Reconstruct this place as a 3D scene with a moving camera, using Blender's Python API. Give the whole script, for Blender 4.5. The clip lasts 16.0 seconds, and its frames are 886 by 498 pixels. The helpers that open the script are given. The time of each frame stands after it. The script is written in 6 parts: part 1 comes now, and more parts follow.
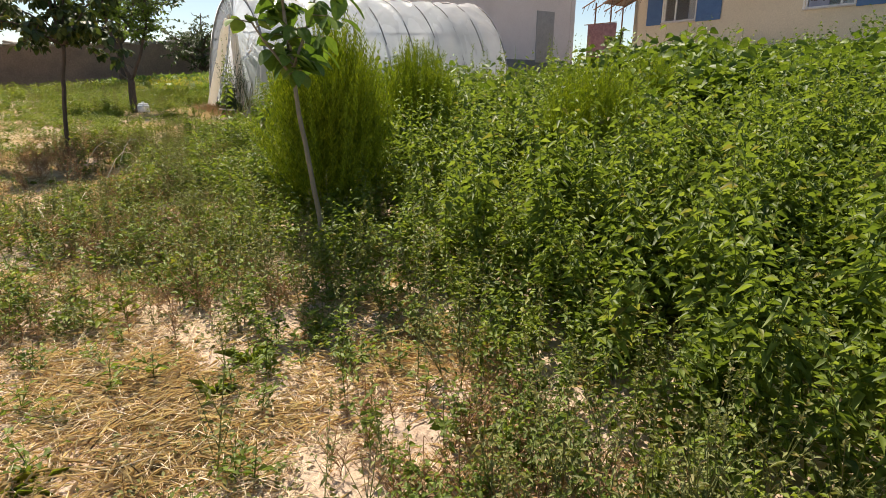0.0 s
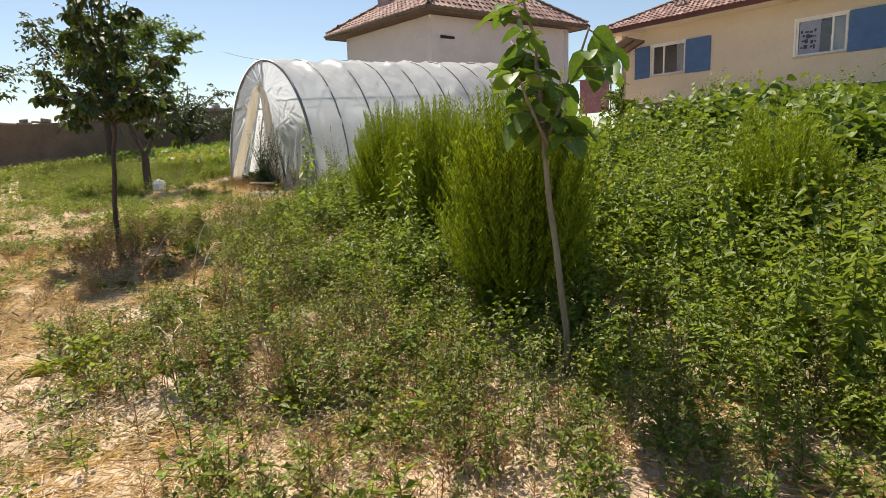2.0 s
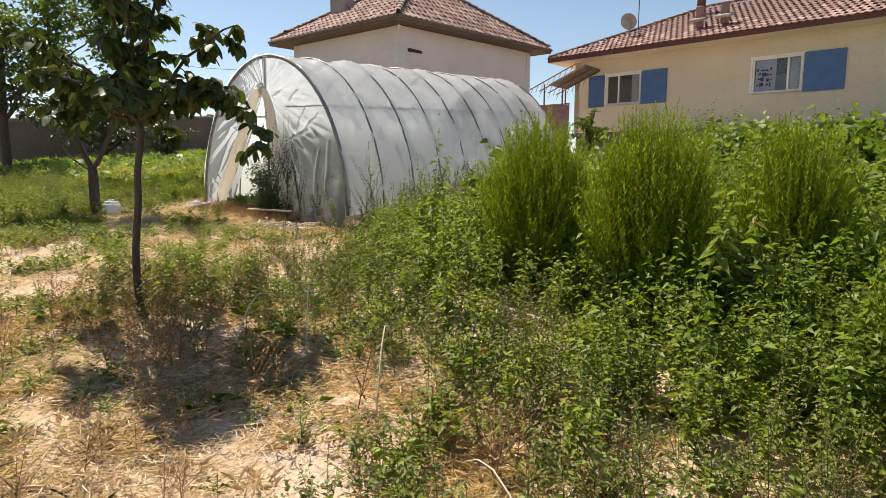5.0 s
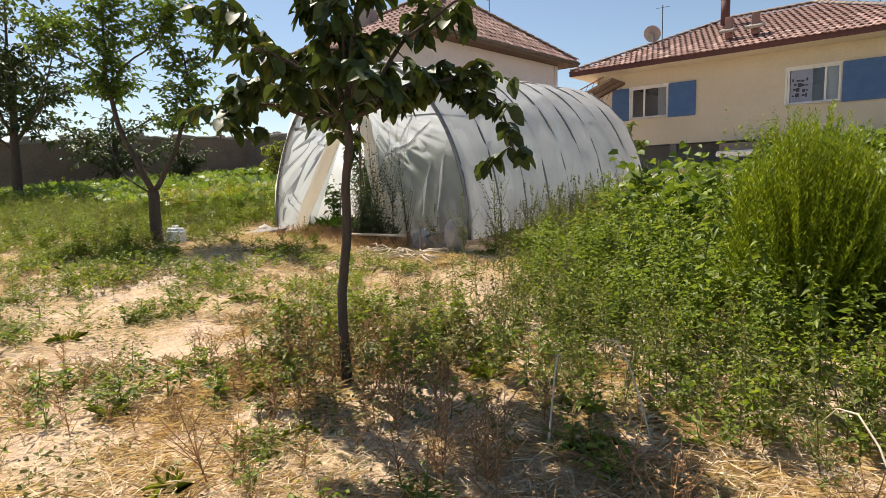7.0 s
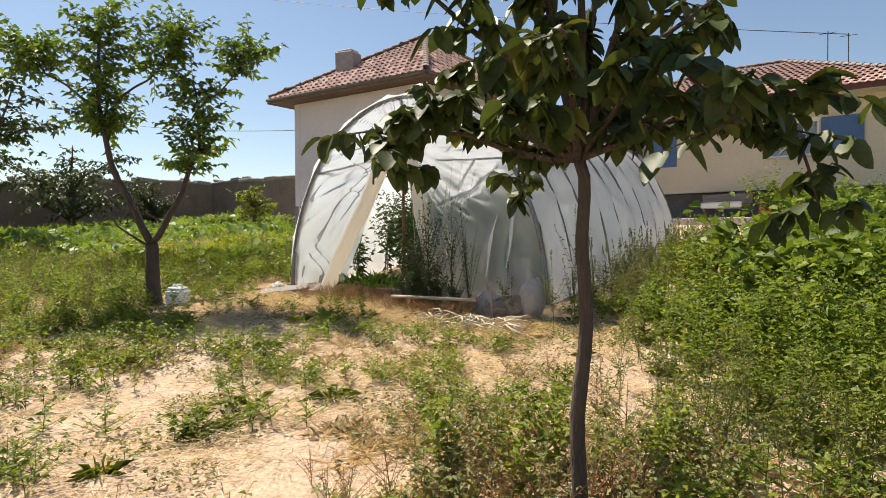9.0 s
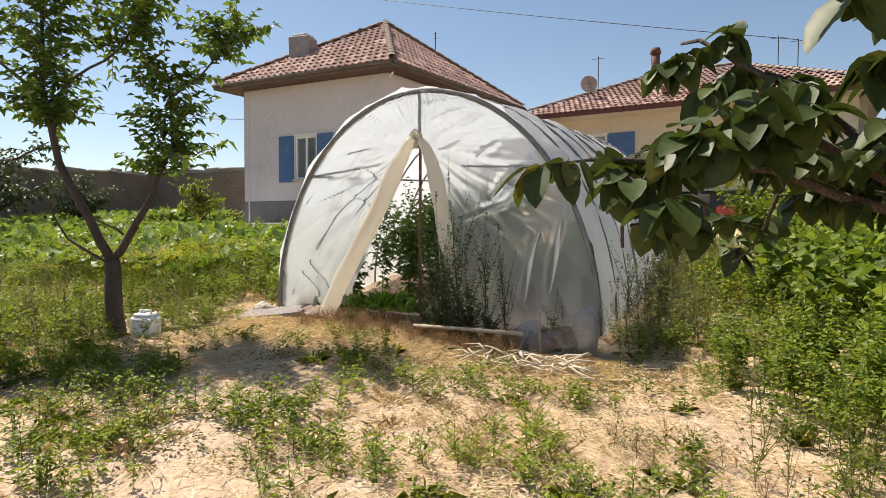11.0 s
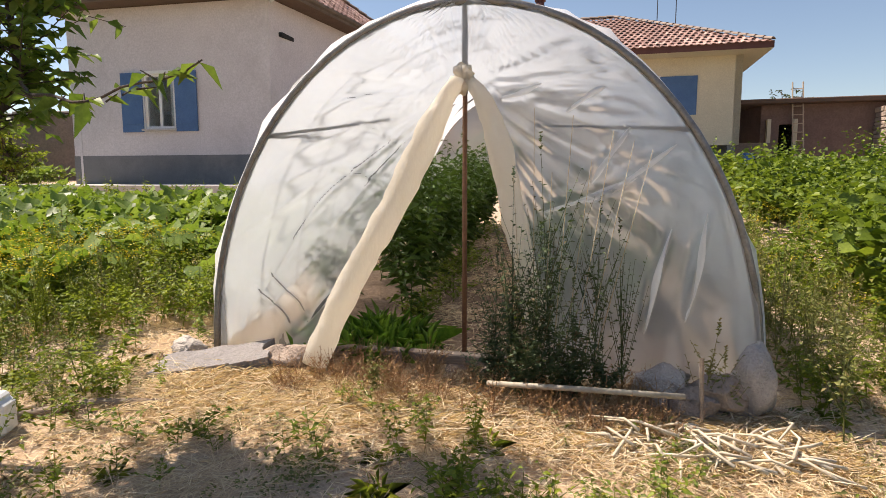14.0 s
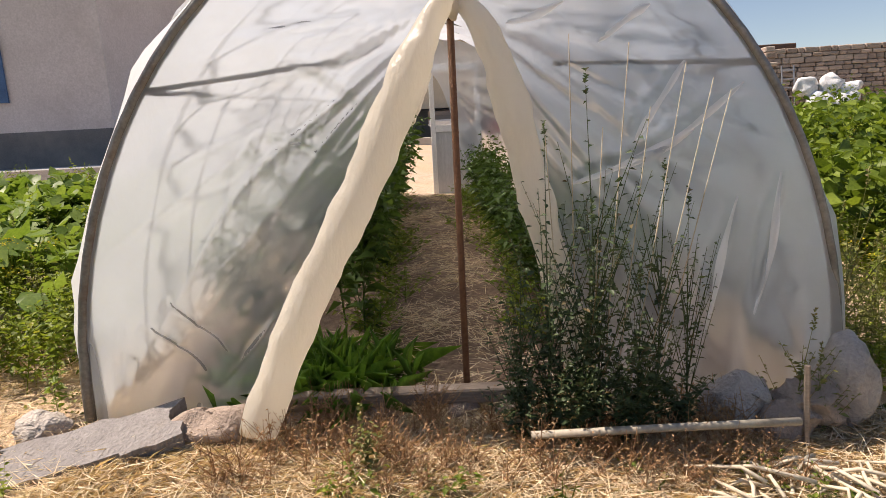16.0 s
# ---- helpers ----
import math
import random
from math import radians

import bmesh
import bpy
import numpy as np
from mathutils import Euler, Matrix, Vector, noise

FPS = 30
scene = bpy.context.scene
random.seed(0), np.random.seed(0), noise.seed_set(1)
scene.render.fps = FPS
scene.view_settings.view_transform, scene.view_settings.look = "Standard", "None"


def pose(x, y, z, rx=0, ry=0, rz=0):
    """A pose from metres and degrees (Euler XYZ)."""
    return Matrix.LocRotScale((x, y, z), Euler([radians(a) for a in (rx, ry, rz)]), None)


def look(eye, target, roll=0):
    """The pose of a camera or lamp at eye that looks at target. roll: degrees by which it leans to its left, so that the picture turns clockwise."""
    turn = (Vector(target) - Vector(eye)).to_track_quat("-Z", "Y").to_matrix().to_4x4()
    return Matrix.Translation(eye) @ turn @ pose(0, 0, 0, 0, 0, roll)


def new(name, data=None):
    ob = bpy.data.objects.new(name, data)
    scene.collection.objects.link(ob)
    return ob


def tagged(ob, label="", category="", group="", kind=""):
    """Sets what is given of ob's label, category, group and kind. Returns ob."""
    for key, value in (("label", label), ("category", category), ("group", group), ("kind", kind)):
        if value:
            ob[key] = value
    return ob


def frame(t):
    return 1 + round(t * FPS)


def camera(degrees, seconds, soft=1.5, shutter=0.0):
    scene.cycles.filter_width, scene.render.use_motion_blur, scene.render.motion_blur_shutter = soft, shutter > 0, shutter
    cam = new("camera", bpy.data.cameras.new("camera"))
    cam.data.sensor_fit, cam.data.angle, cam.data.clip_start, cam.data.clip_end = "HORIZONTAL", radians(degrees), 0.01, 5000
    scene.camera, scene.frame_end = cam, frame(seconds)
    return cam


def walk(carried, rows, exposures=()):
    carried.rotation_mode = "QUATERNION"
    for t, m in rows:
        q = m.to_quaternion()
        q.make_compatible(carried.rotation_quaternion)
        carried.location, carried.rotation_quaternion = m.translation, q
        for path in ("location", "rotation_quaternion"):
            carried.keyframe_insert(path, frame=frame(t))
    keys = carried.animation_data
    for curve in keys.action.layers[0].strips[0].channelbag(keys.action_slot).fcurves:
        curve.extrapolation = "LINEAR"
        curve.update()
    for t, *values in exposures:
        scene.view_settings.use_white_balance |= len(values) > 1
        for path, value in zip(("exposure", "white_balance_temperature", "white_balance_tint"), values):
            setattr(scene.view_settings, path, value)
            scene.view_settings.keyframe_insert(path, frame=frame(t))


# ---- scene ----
cam = camera(73.0, 16.0, soft=0.85)
PATH = [
    (0, (12.885, -4.614, 0.341), (11.367, -3.414, -0.168), 0.8),
    (0.5, (12.49, -4.775, 0.359), (10.952, -3.576, -0.085), -0.5),
    (1, (12.079, -5.013, 0.343), (10.55, -3.781, -0.034), -1.3),
    (1.5, (11.635, -5.214, 0.332), (10.121, -3.952, -0.006), -2.0),
    (2, (11.036, -5.296, 0.415), (9.56, -3.986, 0.09), -1.9),
    (2.5, (10.479, -5.492, 0.403), (9.027, -4.152, 0.096), -2.0),
    (3, (9.942, -5.578, 0.414), (8.552, -4.175, 0.1), -1.9),
    (5.3, (7.676, -5.547, 0.503), (6.446, -3.991, 0.246), -0.0),
    (5.5, (7.473, -5.575, 0.486), (6.244, -4.018, 0.23), -0.4),
    (6, (6.916, -5.606, 0.476), (5.692, -4.043, 0.235), -0.9),
    (6.5, (6.382, -5.711, 0.472), (5.171, -4.137, 0.239), -0.4),
    (7, (5.875, -5.803, 0.481), (4.674, -4.216, 0.282), -0.8),
    (7.5, (5.405, -5.778, 0.573), (4.212, -4.183, 0.386), -0.9),
    (8, (4.918, -5.706, 0.562), (3.722, -4.11, 0.412), -0.9),
    (10.5, (3.365, -5.391, 0.739), (2.51, -3.584, 0.794), 0.3),
    (11, (2.958, -5.273, 0.83), (2.072, -3.481, 0.757), 0.1),
    (11.5, (2.497, -5.271, 0.841), (1.622, -3.478, 0.706), 0.1),
    (12, (2.14, -5.044, 0.866), (1.298, -3.237, 0.701), 0.1),
    (12.5, (1.816, -4.732, 0.971), (1.074, -2.888, 0.752), -0.3),
    (13, (1.383, -4.462, 0.971), (0.784, -2.572, 0.71), 0.3),
    (13.5, (1.049, -4.204, 1.016), (0.577, -2.276, 0.764), 0.7),
    (14, (0.724, -3.792, 1.096), (0.323, -1.847, 0.86), -0.1),
    (14.5, (0.398, -3.566, 1.097), (0.062, -1.609, 0.862), -1.5),
    (15, (0.159, -3.399, 1.164), (-0.081, -1.426, 0.944), -2.6),
    (15.5, (0.015, -3.009, 1.131), (-0.068, -1.026, 0.88), -3.6),
    (16, (-0.058, -2.71, 1.112), (-0.018, -0.743, 0.751), -3.0),
]
walk(cam, [(t, look(eye, target, roll)) for t, eye, target, roll in PATH], [(0.0, 0.62, 7000, 11), (11.0, 0.62, 7000, 11), (13.5, 0.7, 7100, 15), (16.0, 0.52, 7100, 18)])

# world, sun
SUN_WAY = Vector((-0.65, 0.17, 1.0)).normalized()
world = bpy.data.worlds.new("sky")
scene.world = world
world.use_nodes = True
wn = world.node_tree.nodes
sky = wn.new("ShaderNodeTexSky")
sky.sky_type, sky.sun_disc = "NISHITA", False
sky.sun_elevation = math.asin(SUN_WAY.z)
sky.sun_rotation = math.atan2(SUN_WAY.x, SUN_WAY.y)
sky.air_density, sky.dust_density, sky.ozone_density = 1.0, 0.3, 1.6
wn["Background"].inputs["Strength"].default_value = 0.085
world.node_tree.links.new(sky.outputs[0], wn["Background"].inputs["Color"])
sun = new("sun", bpy.data.lights.new("sun", "SUN"))
sun.data.energy, sun.data.angle, sun.data.color = 5.0, radians(0.55), (1.0, 0.94, 0.84)
sun.matrix_world = look(tuple(SUN_WAY * 40), (0, 0, 0))

# ---------- materials ----------


def nodes_of(name):
    m = bpy.data.materials.new(name)
    m.use_nodes = True
    nt = m.node_tree
    return m, nt, nt.nodes["Principled BSDF"], nt.nodes["Material Output"]


def ramp(nt, fac, stops):
    r = nt.nodes.new("ShaderNodeValToRGB")
    el = r.color_ramp.elements
    while len(el) < len(stops):
        el.new(0.5)
    for e, (p, c) in zip(el, stops):
        e.position, e.color = p, (*c, 1)
    nt.links.new(fac, r.inputs[0])
    return r.outputs[0]


def noise_of(nt, scale, detail=4, rough=0.6, vec=None, stretch=None):
    n = nt.nodes.new("ShaderNodeTexNoise")
    n.inputs["Scale"].default_value, n.inputs["Detail"].default_value, n.inputs["Roughness"].default_value = scale, detail, rough
    co = nt.nodes.new("ShaderNodeTexCoord").outputs["Object"] if vec is None else vec
    if stretch:
        mp = nt.nodes.new("ShaderNodeMapping")
        mp.inputs["Scale"].default_value = stretch
        nt.links.new(co, mp.inputs[0])
        co = mp.outputs[0]
    nt.links.new(co, n.inputs["Vector"])
    return n.outputs["Fac"]


def mixc(nt, fac, a, b, mode="MIX"):
    m = nt.nodes.new("ShaderNodeMix")
    m.data_type, m.blend_type = "RGBA", mode
    for s, v in ((m.inputs[0], fac), (m.inputs[6], a), (m.inputs[7], b)):
        if isinstance(v, (int, float)):
            s.default_value = v
        elif isinstance(v, tuple):
            s.default_value = (*v, 1)
        else:
            nt.links.new(v, s)
    return m.outputs[2]


def bump(nt, bsdf, height, strength, dist=0.02):
    b = nt.nodes.new("ShaderNodeBump")
    b.inputs["Strength"].default_value, b.inputs["Distance"].default_value = strength, dist
    nt.links.new(height, b.inputs["Height"])
    nt.links.new(b.outputs[0], bsdf.inputs["Normal"])


def solid(name, c1, c2, scale=6.0, rough=0.8, metal=0.0, fine=60.0, bumps=0.3, dist=0.01, stain=None, stretch=None, random_mix=0.0):
    """Two-scale varied surface between the colours c1 and c2, with stains of the colour stain."""
    m, nt, b, out = nodes_of(name)
    col = ramp(nt, noise_of(nt, scale, 6, 0.65, stretch=stretch), [(0.3, c1), (0.72, c2)])
    f = noise_of(nt, fine, 3, stretch=stretch)
    col = mixc(nt, 0.35, col, ramp(nt, f, [(0.25, tuple(v * 0.6 for v in c1)), (0.75, tuple(min(1, v * 1.25) for v in c2))]))
    if stain:
        col = mixc(nt, ramp(nt, noise_of(nt, scale * 0.37, 8, 0.75), [(0.52, (0, 0, 0)), (0.75, (0.8, 0.8, 0.8))]), col, stain)
    if random_mix:
        info = nt.nodes.new("ShaderNodeObjectInfo")
        col = mixc(nt, random_mix, col, ramp(nt, info.outputs["Random"], [(0, tuple(v * 0.45 for v in c1)), (0.5, c1), (1, tuple(min(1, v * 1.4) for v in c2))]))
    nt.links.new(col, b.inputs["Base Color"])
    b.inputs["Roughness"].default_value, b.inputs["Metallic"].default_value = rough, metal
    if bumps:
        bump(nt, b, f, bumps, dist)
    return m


def leafy(name, dark, mid, light, through_it=0.35, rough=0.5, dry=None, dry_from=0.93):
    """Leaves: colour per leaf, some light passing through."""
    m, nt, b, out = nodes_of(name)
    geo = nt.nodes.new("ShaderNodeNewGeometry")
    stops = [(0.0, dark), (0.5, mid), (0.86, light)]
    if dry:
        stops += [(dry_from, light), (min(1.0, dry_from + 0.03), dry)]
    col = ramp(nt, geo.outputs["Random Per Island"], stops)
    col = mixc(nt, ramp(nt, noise_of(nt, 1.1, 3), [(0.35, (0, 0, 0)), (0.7, (0.55, 0.55, 0.55))]), col, tuple(0.5 * (a + c) for a, c in zip(mid, light)))
    col = mixc(nt, 0.25, col, ramp(nt, noise_of(nt, 45, 2), [(0.3, tuple(v * 0.55 for v in mid)), (0.7, tuple(min(1, v * 1.3) for v in light))]))
    nt.links.new(col, b.inputs["Base Color"])
    b.inputs["Roughness"].default_value, b.inputs["Specular IOR Level"].default_value = rough, 0.3
    tr = nt.nodes.new("ShaderNodeBsdfTranslucent")
    nt.links.new(mixc(nt, 1.0, col, (1.0, 1.0, 0.55), "MULTIPLY"), tr.inputs[0])
    mx = nt.nodes.new("ShaderNodeMixShader")
    mx.inputs[0].default_value = through_it
    nt.links.new(b.outputs[0], mx.inputs[1])
    nt.links.new(tr.outputs[0], mx.inputs[2])
    nt.links.new(mx.outputs[0], out.inputs[0])
    return m


def film_material(name, clear, white, fold_bump, haze=0.0):
    """Milky polythene sheet: part lets light straight through, part scatters it, thin gloss on top."""
    m, nt, b, out = nodes_of(name)
    f = noise_of(nt, 2.2, 5, 0.6, stretch=(1.0, 0.5, 1.0))
    f2 = noise_of(nt, 14, 4, 0.6, stretch=(1.0, 1.0, 0.35))
    tp = nt.nodes.new("ShaderNodeBsdfTransparent")
    tp.inputs[0].default_value = (0.93, 0.96, 0.97, 1)
    tl = nt.nodes.new("ShaderNodeBsdfTranslucent")
    tl.inputs[0].default_value = (*white, 1)
    col = mixc(nt, ramp(nt, f2, [(0.4, (0, 0, 0)), (0.8, (0.25, 0.25, 0.25))]), white, (0.62, 0.6, 0.55))
    nt.links.new(col, b.inputs["Base Color"])
    b.inputs["Roughness"].default_value = 0.28
    b.inputs["Specular IOR Level"].default_value = 0.6
    bump(nt, b, mixc(nt, 0.5, f, f2), fold_bump, 0.05)
    m1 = nt.nodes.new("ShaderNodeMixShader")
    m1.inputs[0].default_value = 0.6
    nt.links.new(b.outputs[0], m1.inputs[1])
    nt.links.new(tl.outputs[0], m1.inputs[2])
    m2 = nt.nodes.new("ShaderNodeMixShader")
    nt.links.new(ramp(nt, f, [(0.3, (clear * 1.35,) * 3), (0.7, (clear * 0.65,) * 3)]), m2.inputs[0])
    nt.links.new(m1.outputs[0], m2.inputs[1])
    nt.links.new(tp.outputs[0], m2.inputs[2])
    if haze:
        rf = nt.nodes.new("ShaderNodeBsdfRefraction")
        rf.inputs["Color"].default_value = (0.93, 0.96, 0.97, 1)
        rf.inputs["Roughness"].default_value, rf.inputs["IOR"].default_value = 0.3, 1.22
        m3 = nt.nodes.new("ShaderNodeMixShader")
        m3.inputs[0].default_value = haze
        nt.links.new(m2.outputs[0], m3.inputs[1])
        nt.links.new(rf.outputs[0], m3.inputs[2])
        m2 = m3
    nt.links.new(m2.outputs[0], out.inputs[0])
    return m


def brown_soil():
    m, nt, b, out = nodes_of("brown_soil")
    mid, fine = noise_of(nt, 3.0, 6, 0.7), noise_of(nt, 32, 5, 0.7)
    col = ramp(nt, mid, [(0.3, (0.09, 0.055, 0.035)), (0.52, (0.19, 0.12, 0.08)), (0.74, (0.33, 0.23, 0.155))])
    col = mixc(nt, 0.4, col, ramp(nt, fine, [(0.34, (0.06, 0.035, 0.02)), (0.7, (0.38, 0.27, 0.18))]))
    nt.links.new(col, b.inputs["Base Color"])
    b.inputs["Roughness"].default_value = 0.9
    bump(nt, b, mixc(nt, 0.5, fine, mid), 0.8, 0.03)
    return m


def ground_material():
    m, nt, b, out = nodes_of("dry_soil")
    big = noise_of(nt, 0.55, 6, 0.7)
    mid = noise_of(nt, 3.5, 6, 0.7)
    fine = noise_of(nt, 40, 5, 0.7)
    fibre = noise_of(nt, 26, 4, 0.7, stretch=(1.0, 0.2, 1.0))
    col = ramp(nt, mid, [(0.28, (0.36, 0.245, 0.17)), (0.5, (0.6, 0.45, 0.335)), (0.72, (0.7, 0.56, 0.455))])
    straw = ramp(nt, fibre, [(0.3, (0.46, 0.28, 0.14)), (0.7, (0.76, 0.56, 0.33))])
    col = mixc(nt, ramp(nt, big, [(0.4, (0, 0, 0)), (0.6, (0.75, 0.75, 0.75))]), col, straw)
    col = mixc(nt, 0.5, col, ramp(nt, fine, [(0.34, (0.16, 0.1, 0.065)), (0.52, (0.5, 0.37, 0.265)), (0.70, (0.78, 0.63, 0.48))]))
    nt.links.new(col, b.inputs["Base Color"])
    b.inputs["Roughness"].default_value = 0.95
    bump(nt, b, mixc(nt, 0.5, fine, mid), 0.7, 0.03)
    return m


M = {}
M["soil"] = ground_material()
M["floor_soil"] = brown_soil()
M["film"] = film_material("greenhouse_film", 0.18, (0.88, 0.89, 0.91), 0.5, haze=0.1)
M["film_front"] = film_material("greenhouse_front_film", 0.32, (0.68, 0.7, 0.74), 0.6, haze=0.48)
# whiter, nearly opaque film that paints the highlights along creases
M["crease"] = film_material("crease_highlight_film", 0.03, (0.97, 0.97, 0.97), 0.3)
M["roll"] = film_material("rolled_film", 0.03, (0.93, 0.87, 0.77), 0.9)
M["pipe"] = solid("galvanised_pipe", (0.16, 0.155, 0.15), (0.3, 0.29, 0.28), 9, 0.5, 0.6, bumps=0.1, stain=(0.14, 0.08, 0.05))
M["rust"] = solid("rusty_pole", (0.13, 0.055, 0.03), (0.24, 0.12, 0.065), 12, 0.8, 0.1)
M["wall_grey"] = solid("grey_pink_render", (0.58, 0.54, 0.55), (0.68, 0.635, 0.645), 0.8, 0.9, fine=25, bumps=0.25, stain=(0.47, 0.43, 0.43))
M["wall_beige"] = solid("beige_render", (0.57, 0.50, 0.38), (0.65, 0.58, 0.45), 0.7, 0.9, fine=25, bumps=0.2, stain=(0.5, 0.44, 0.34))
M["plinth"] = solid("dark_grey_plinth", (0.13, 0.13, 0.135), (0.2, 0.2, 0.205), 2.0, 0.85, stain=(0.28, 0.26, 0.24))
M["concrete"] = solid("concrete", (0.42, 0.40, 0.38), (0.6, 0.57, 0.53), 3.0, 0.9, bumps=0.5, stain=(0.3, 0.28, 0.25))
M["slab"] = solid("broken_slab", (0.21, 0.19, 0.185), (0.35, 0.32, 0.305), 5.0, 0.9, bumps=0.8, dist=0.02, stain=(0.25, 0.2, 0.16))
M["tile"] = solid("clay_tile", (0.28, 0.15, 0.125), (0.46, 0.31, 0.265), 4.0, 0.85, fine=30, stain=(0.27, 0.21, 0.18), random_mix=0.6)
M["roof_under"] = solid("roof_boards", (0.10, 0.06, 0.045), (0.16, 0.1, 0.07), 3.0, 0.9)
M["fascia"] = solid("weathered_fascia", (0.10, 0.075, 0.06), (0.19, 0.15, 0.125), 3.0, 0.85)
M["fascia_red"] = solid("dark_red_fascia", (0.09, 0.035, 0.03), (0.15, 0.06, 0.05), 3.0, 0.8)
M["white"] = solid("white_paint", (0.72, 0.71, 0.68), (0.84, 0.83, 0.8), 4.0, 0.6, bumps=0.1, stain=(0.55, 0.5, 0.45))
M["blue"] = solid("blue_shutter_paint", (0.045, 0.11, 0.25), (0.075, 0.165, 0.34), 3.0, 0.6, bumps=0.15, stain=(0.13, 0.21, 0.34))
# near-black colour that paints the shade inside rooms and the shed
M["dark"] = solid("painted_room_shade", (0.012, 0.012, 0.014), (0.03, 0.028, 0.027), 2.0, 0.8)
M["curtain"] = solid("pale_curtain", (0.42, 0.42, 0.43), (0.6, 0.6, 0.6), 3.0, 0.9, stretch=(6, 6, 0.3))
M["poster"] = solid("grey_window_film", (0.2, 0.23, 0.33), (0.32, 0.35, 0.45), 3.0, 0.7)
M["ink"] = solid("dark_print", (0.03, 0.03, 0.04), (0.06, 0.06, 0.08), 3.0, 0.7)
M["stonewall"] = solid("mud_wall", (0.17, 0.125, 0.105), (0.29, 0.215, 0.175), 1.2, 0.95, fine=14, bumps=0.8, dist=0.04, stain=(0.12, 0.09, 0.08))
M["adobe"] = solid("red_adobe", (0.3, 0.16, 0.1), (0.46, 0.28, 0.19), 1.6, 0.95, fine=14, bumps=0.9, dist=0.05, stain=(0.2, 0.12, 0.09))
M["coping"] = solid("wall_coping_stone", (0.24, 0.21, 0.19), (0.4, 0.36, 0.32), 3.0, 0.95, bumps=0.6, dist=0.03, random_mix=0.3)
M["rubble"] = solid("rubble_stone", (0.32, 0.24, 0.19), (0.5, 0.4, 0.33), 3.0, 0.95, bumps=0.7, dist=0.03, random_mix=0.4)
M["bark"] = solid("bark", (0.05, 0.036, 0.028), (0.115, 0.085, 0.066), 14, 0.95, fine=70, bumps=0.9, dist=0.02, stretch=(1, 1, 0.25))
M["figbark"] = solid("pale_fig_bark", (0.17, 0.14, 0.10), (0.28, 0.24, 0.185), 10, 0.9, fine=60, bumps=0.5, stretch=(1, 1, 0.3))
M["plank"] = solid("weathered_board", (0.22, 0.16, 0.12), (0.38, 0.3, 0.235), 5, 0.9, fine=50, bumps=0.6, stretch=(0.3, 2, 2))
M["pvc"] = solid("dirty_pipe", (0.3, 0.25, 0.19), (0.48, 0.42, 0.33), 5, 0.6, bumps=0.2, stain=(0.25, 0.19, 0.13))
M["jug"] = solid("white_plastic_jug", (0.74, 0.74, 0.72), (0.86, 0.86, 0.84), 5, 0.4, bumps=0.05)
M["stick"] = solid("bleached_stalk", (0.5, 0.4, 0.28), (0.75, 0.65, 0.5), 9, 0.9)
M["wire"] = solid("black_cable", (0.02, 0.02, 0.022), (0.04, 0.04, 0.045), 5, 0.6, bumps=0)
M["metal"] = solid("grey_metal", (0.28, 0.28, 0.29), (0.4, 0.4, 0.41), 5, 0.45, 0.7, bumps=0.1)
M["carpet"] = solid("faded_pink_carpet", (0.22, 0.1, 0.12), (0.42, 0.26, 0.27), 5, 0.95, fine=12)
M["cloth"] = solid("white_cloth", (0.66, 0.64, 0.6), (0.8, 0.78, 0.74), 4, 0.9)
M["redcloth"] = solid("red_cushion", (0.4, 0.05, 0.035), (0.6, 0.12, 0.08), 5, 0.9)
M["sack"] = solid("white_woven_sack", (0.68, 0.68, 0.68), (0.82, 0.82, 0.82), 5, 0.7, bumps=0.5, dist=0.03)
M["ladder"] = solid("ladder_wood", (0.42, 0.31, 0.22), (0.6, 0.47, 0.35), 5, 0.8)
M["shed"] = solid("brown_shed_wall", (0.16, 0.10, 0.085), (0.25, 0.165, 0.14), 1.2, 0.95, fine=14, bumps=0.5, stain=(0.34, 0.24, 0.19))
M["barrel"] = solid("blue_barrel", (0.05, 0.13, 0.3), (0.07, 0.18, 0.38), 4, 0.4)
M["weed"] = leafy("weed_leaves", (0.035, 0.07, 0.012), (0.13, 0.195, 0.028), (0.31, 0.38, 0.07), 0.48, 0.5, dry=(0.28, 0.2, 0.07), dry_from=0.94)
M["weed2"] = leafy("bright_weed_leaves", (0.06, 0.105, 0.012), (0.165, 0.225, 0.024), (0.35, 0.405, 0.055), 0.46, 0.5, dry=(0.36, 0.3, 0.05), dry_from=0.95)
M["grey_weed"] = leafy("grey_green_weed", (0.075, 0.09, 0.028), (0.165, 0.18, 0.055), (0.31, 0.31, 0.105), 0.3, 0.6, dry=(0.3, 0.2, 0.1), dry_from=0.9)
M["kochia"] = leafy("summer_cypress", (0.07, 0.12, 0.006), (0.185, 0.255, 0.012), (0.4, 0.46, 0.028), 0.34, 0.55)
M["squash"] = leafy("squash_leaves", (0.06, 0.12, 0.016), (0.14, 0.23, 0.032), (0.3, 0.39, 0.095), 0.4, 0.45)
M["crop"] = leafy("pepper_leaves", (0.03, 0.065, 0.012), (0.06, 0.115, 0.02), (0.11, 0.18, 0.04), 0.35, 0.42)
M["parsley"] = leafy("fresh_herb", (0.04, 0.11, 0.015), (0.09, 0.2, 0.028), (0.18, 0.31, 0.05), 0.4)
M["quince"] = leafy("quince_leaves", (0.022, 0.036, 0.012), (0.042, 0.066, 0.018), (0.1, 0.135, 0.035), 0.26, 0.5, dry=(0.2, 0.17, 0.04), dry_from=0.93)
M["pear"] = leafy("pear_leaves", (0.055, 0.11, 0.018), (0.105, 0.185, 0.03), (0.2, 0.28, 0.06), 0.42, 0.5)
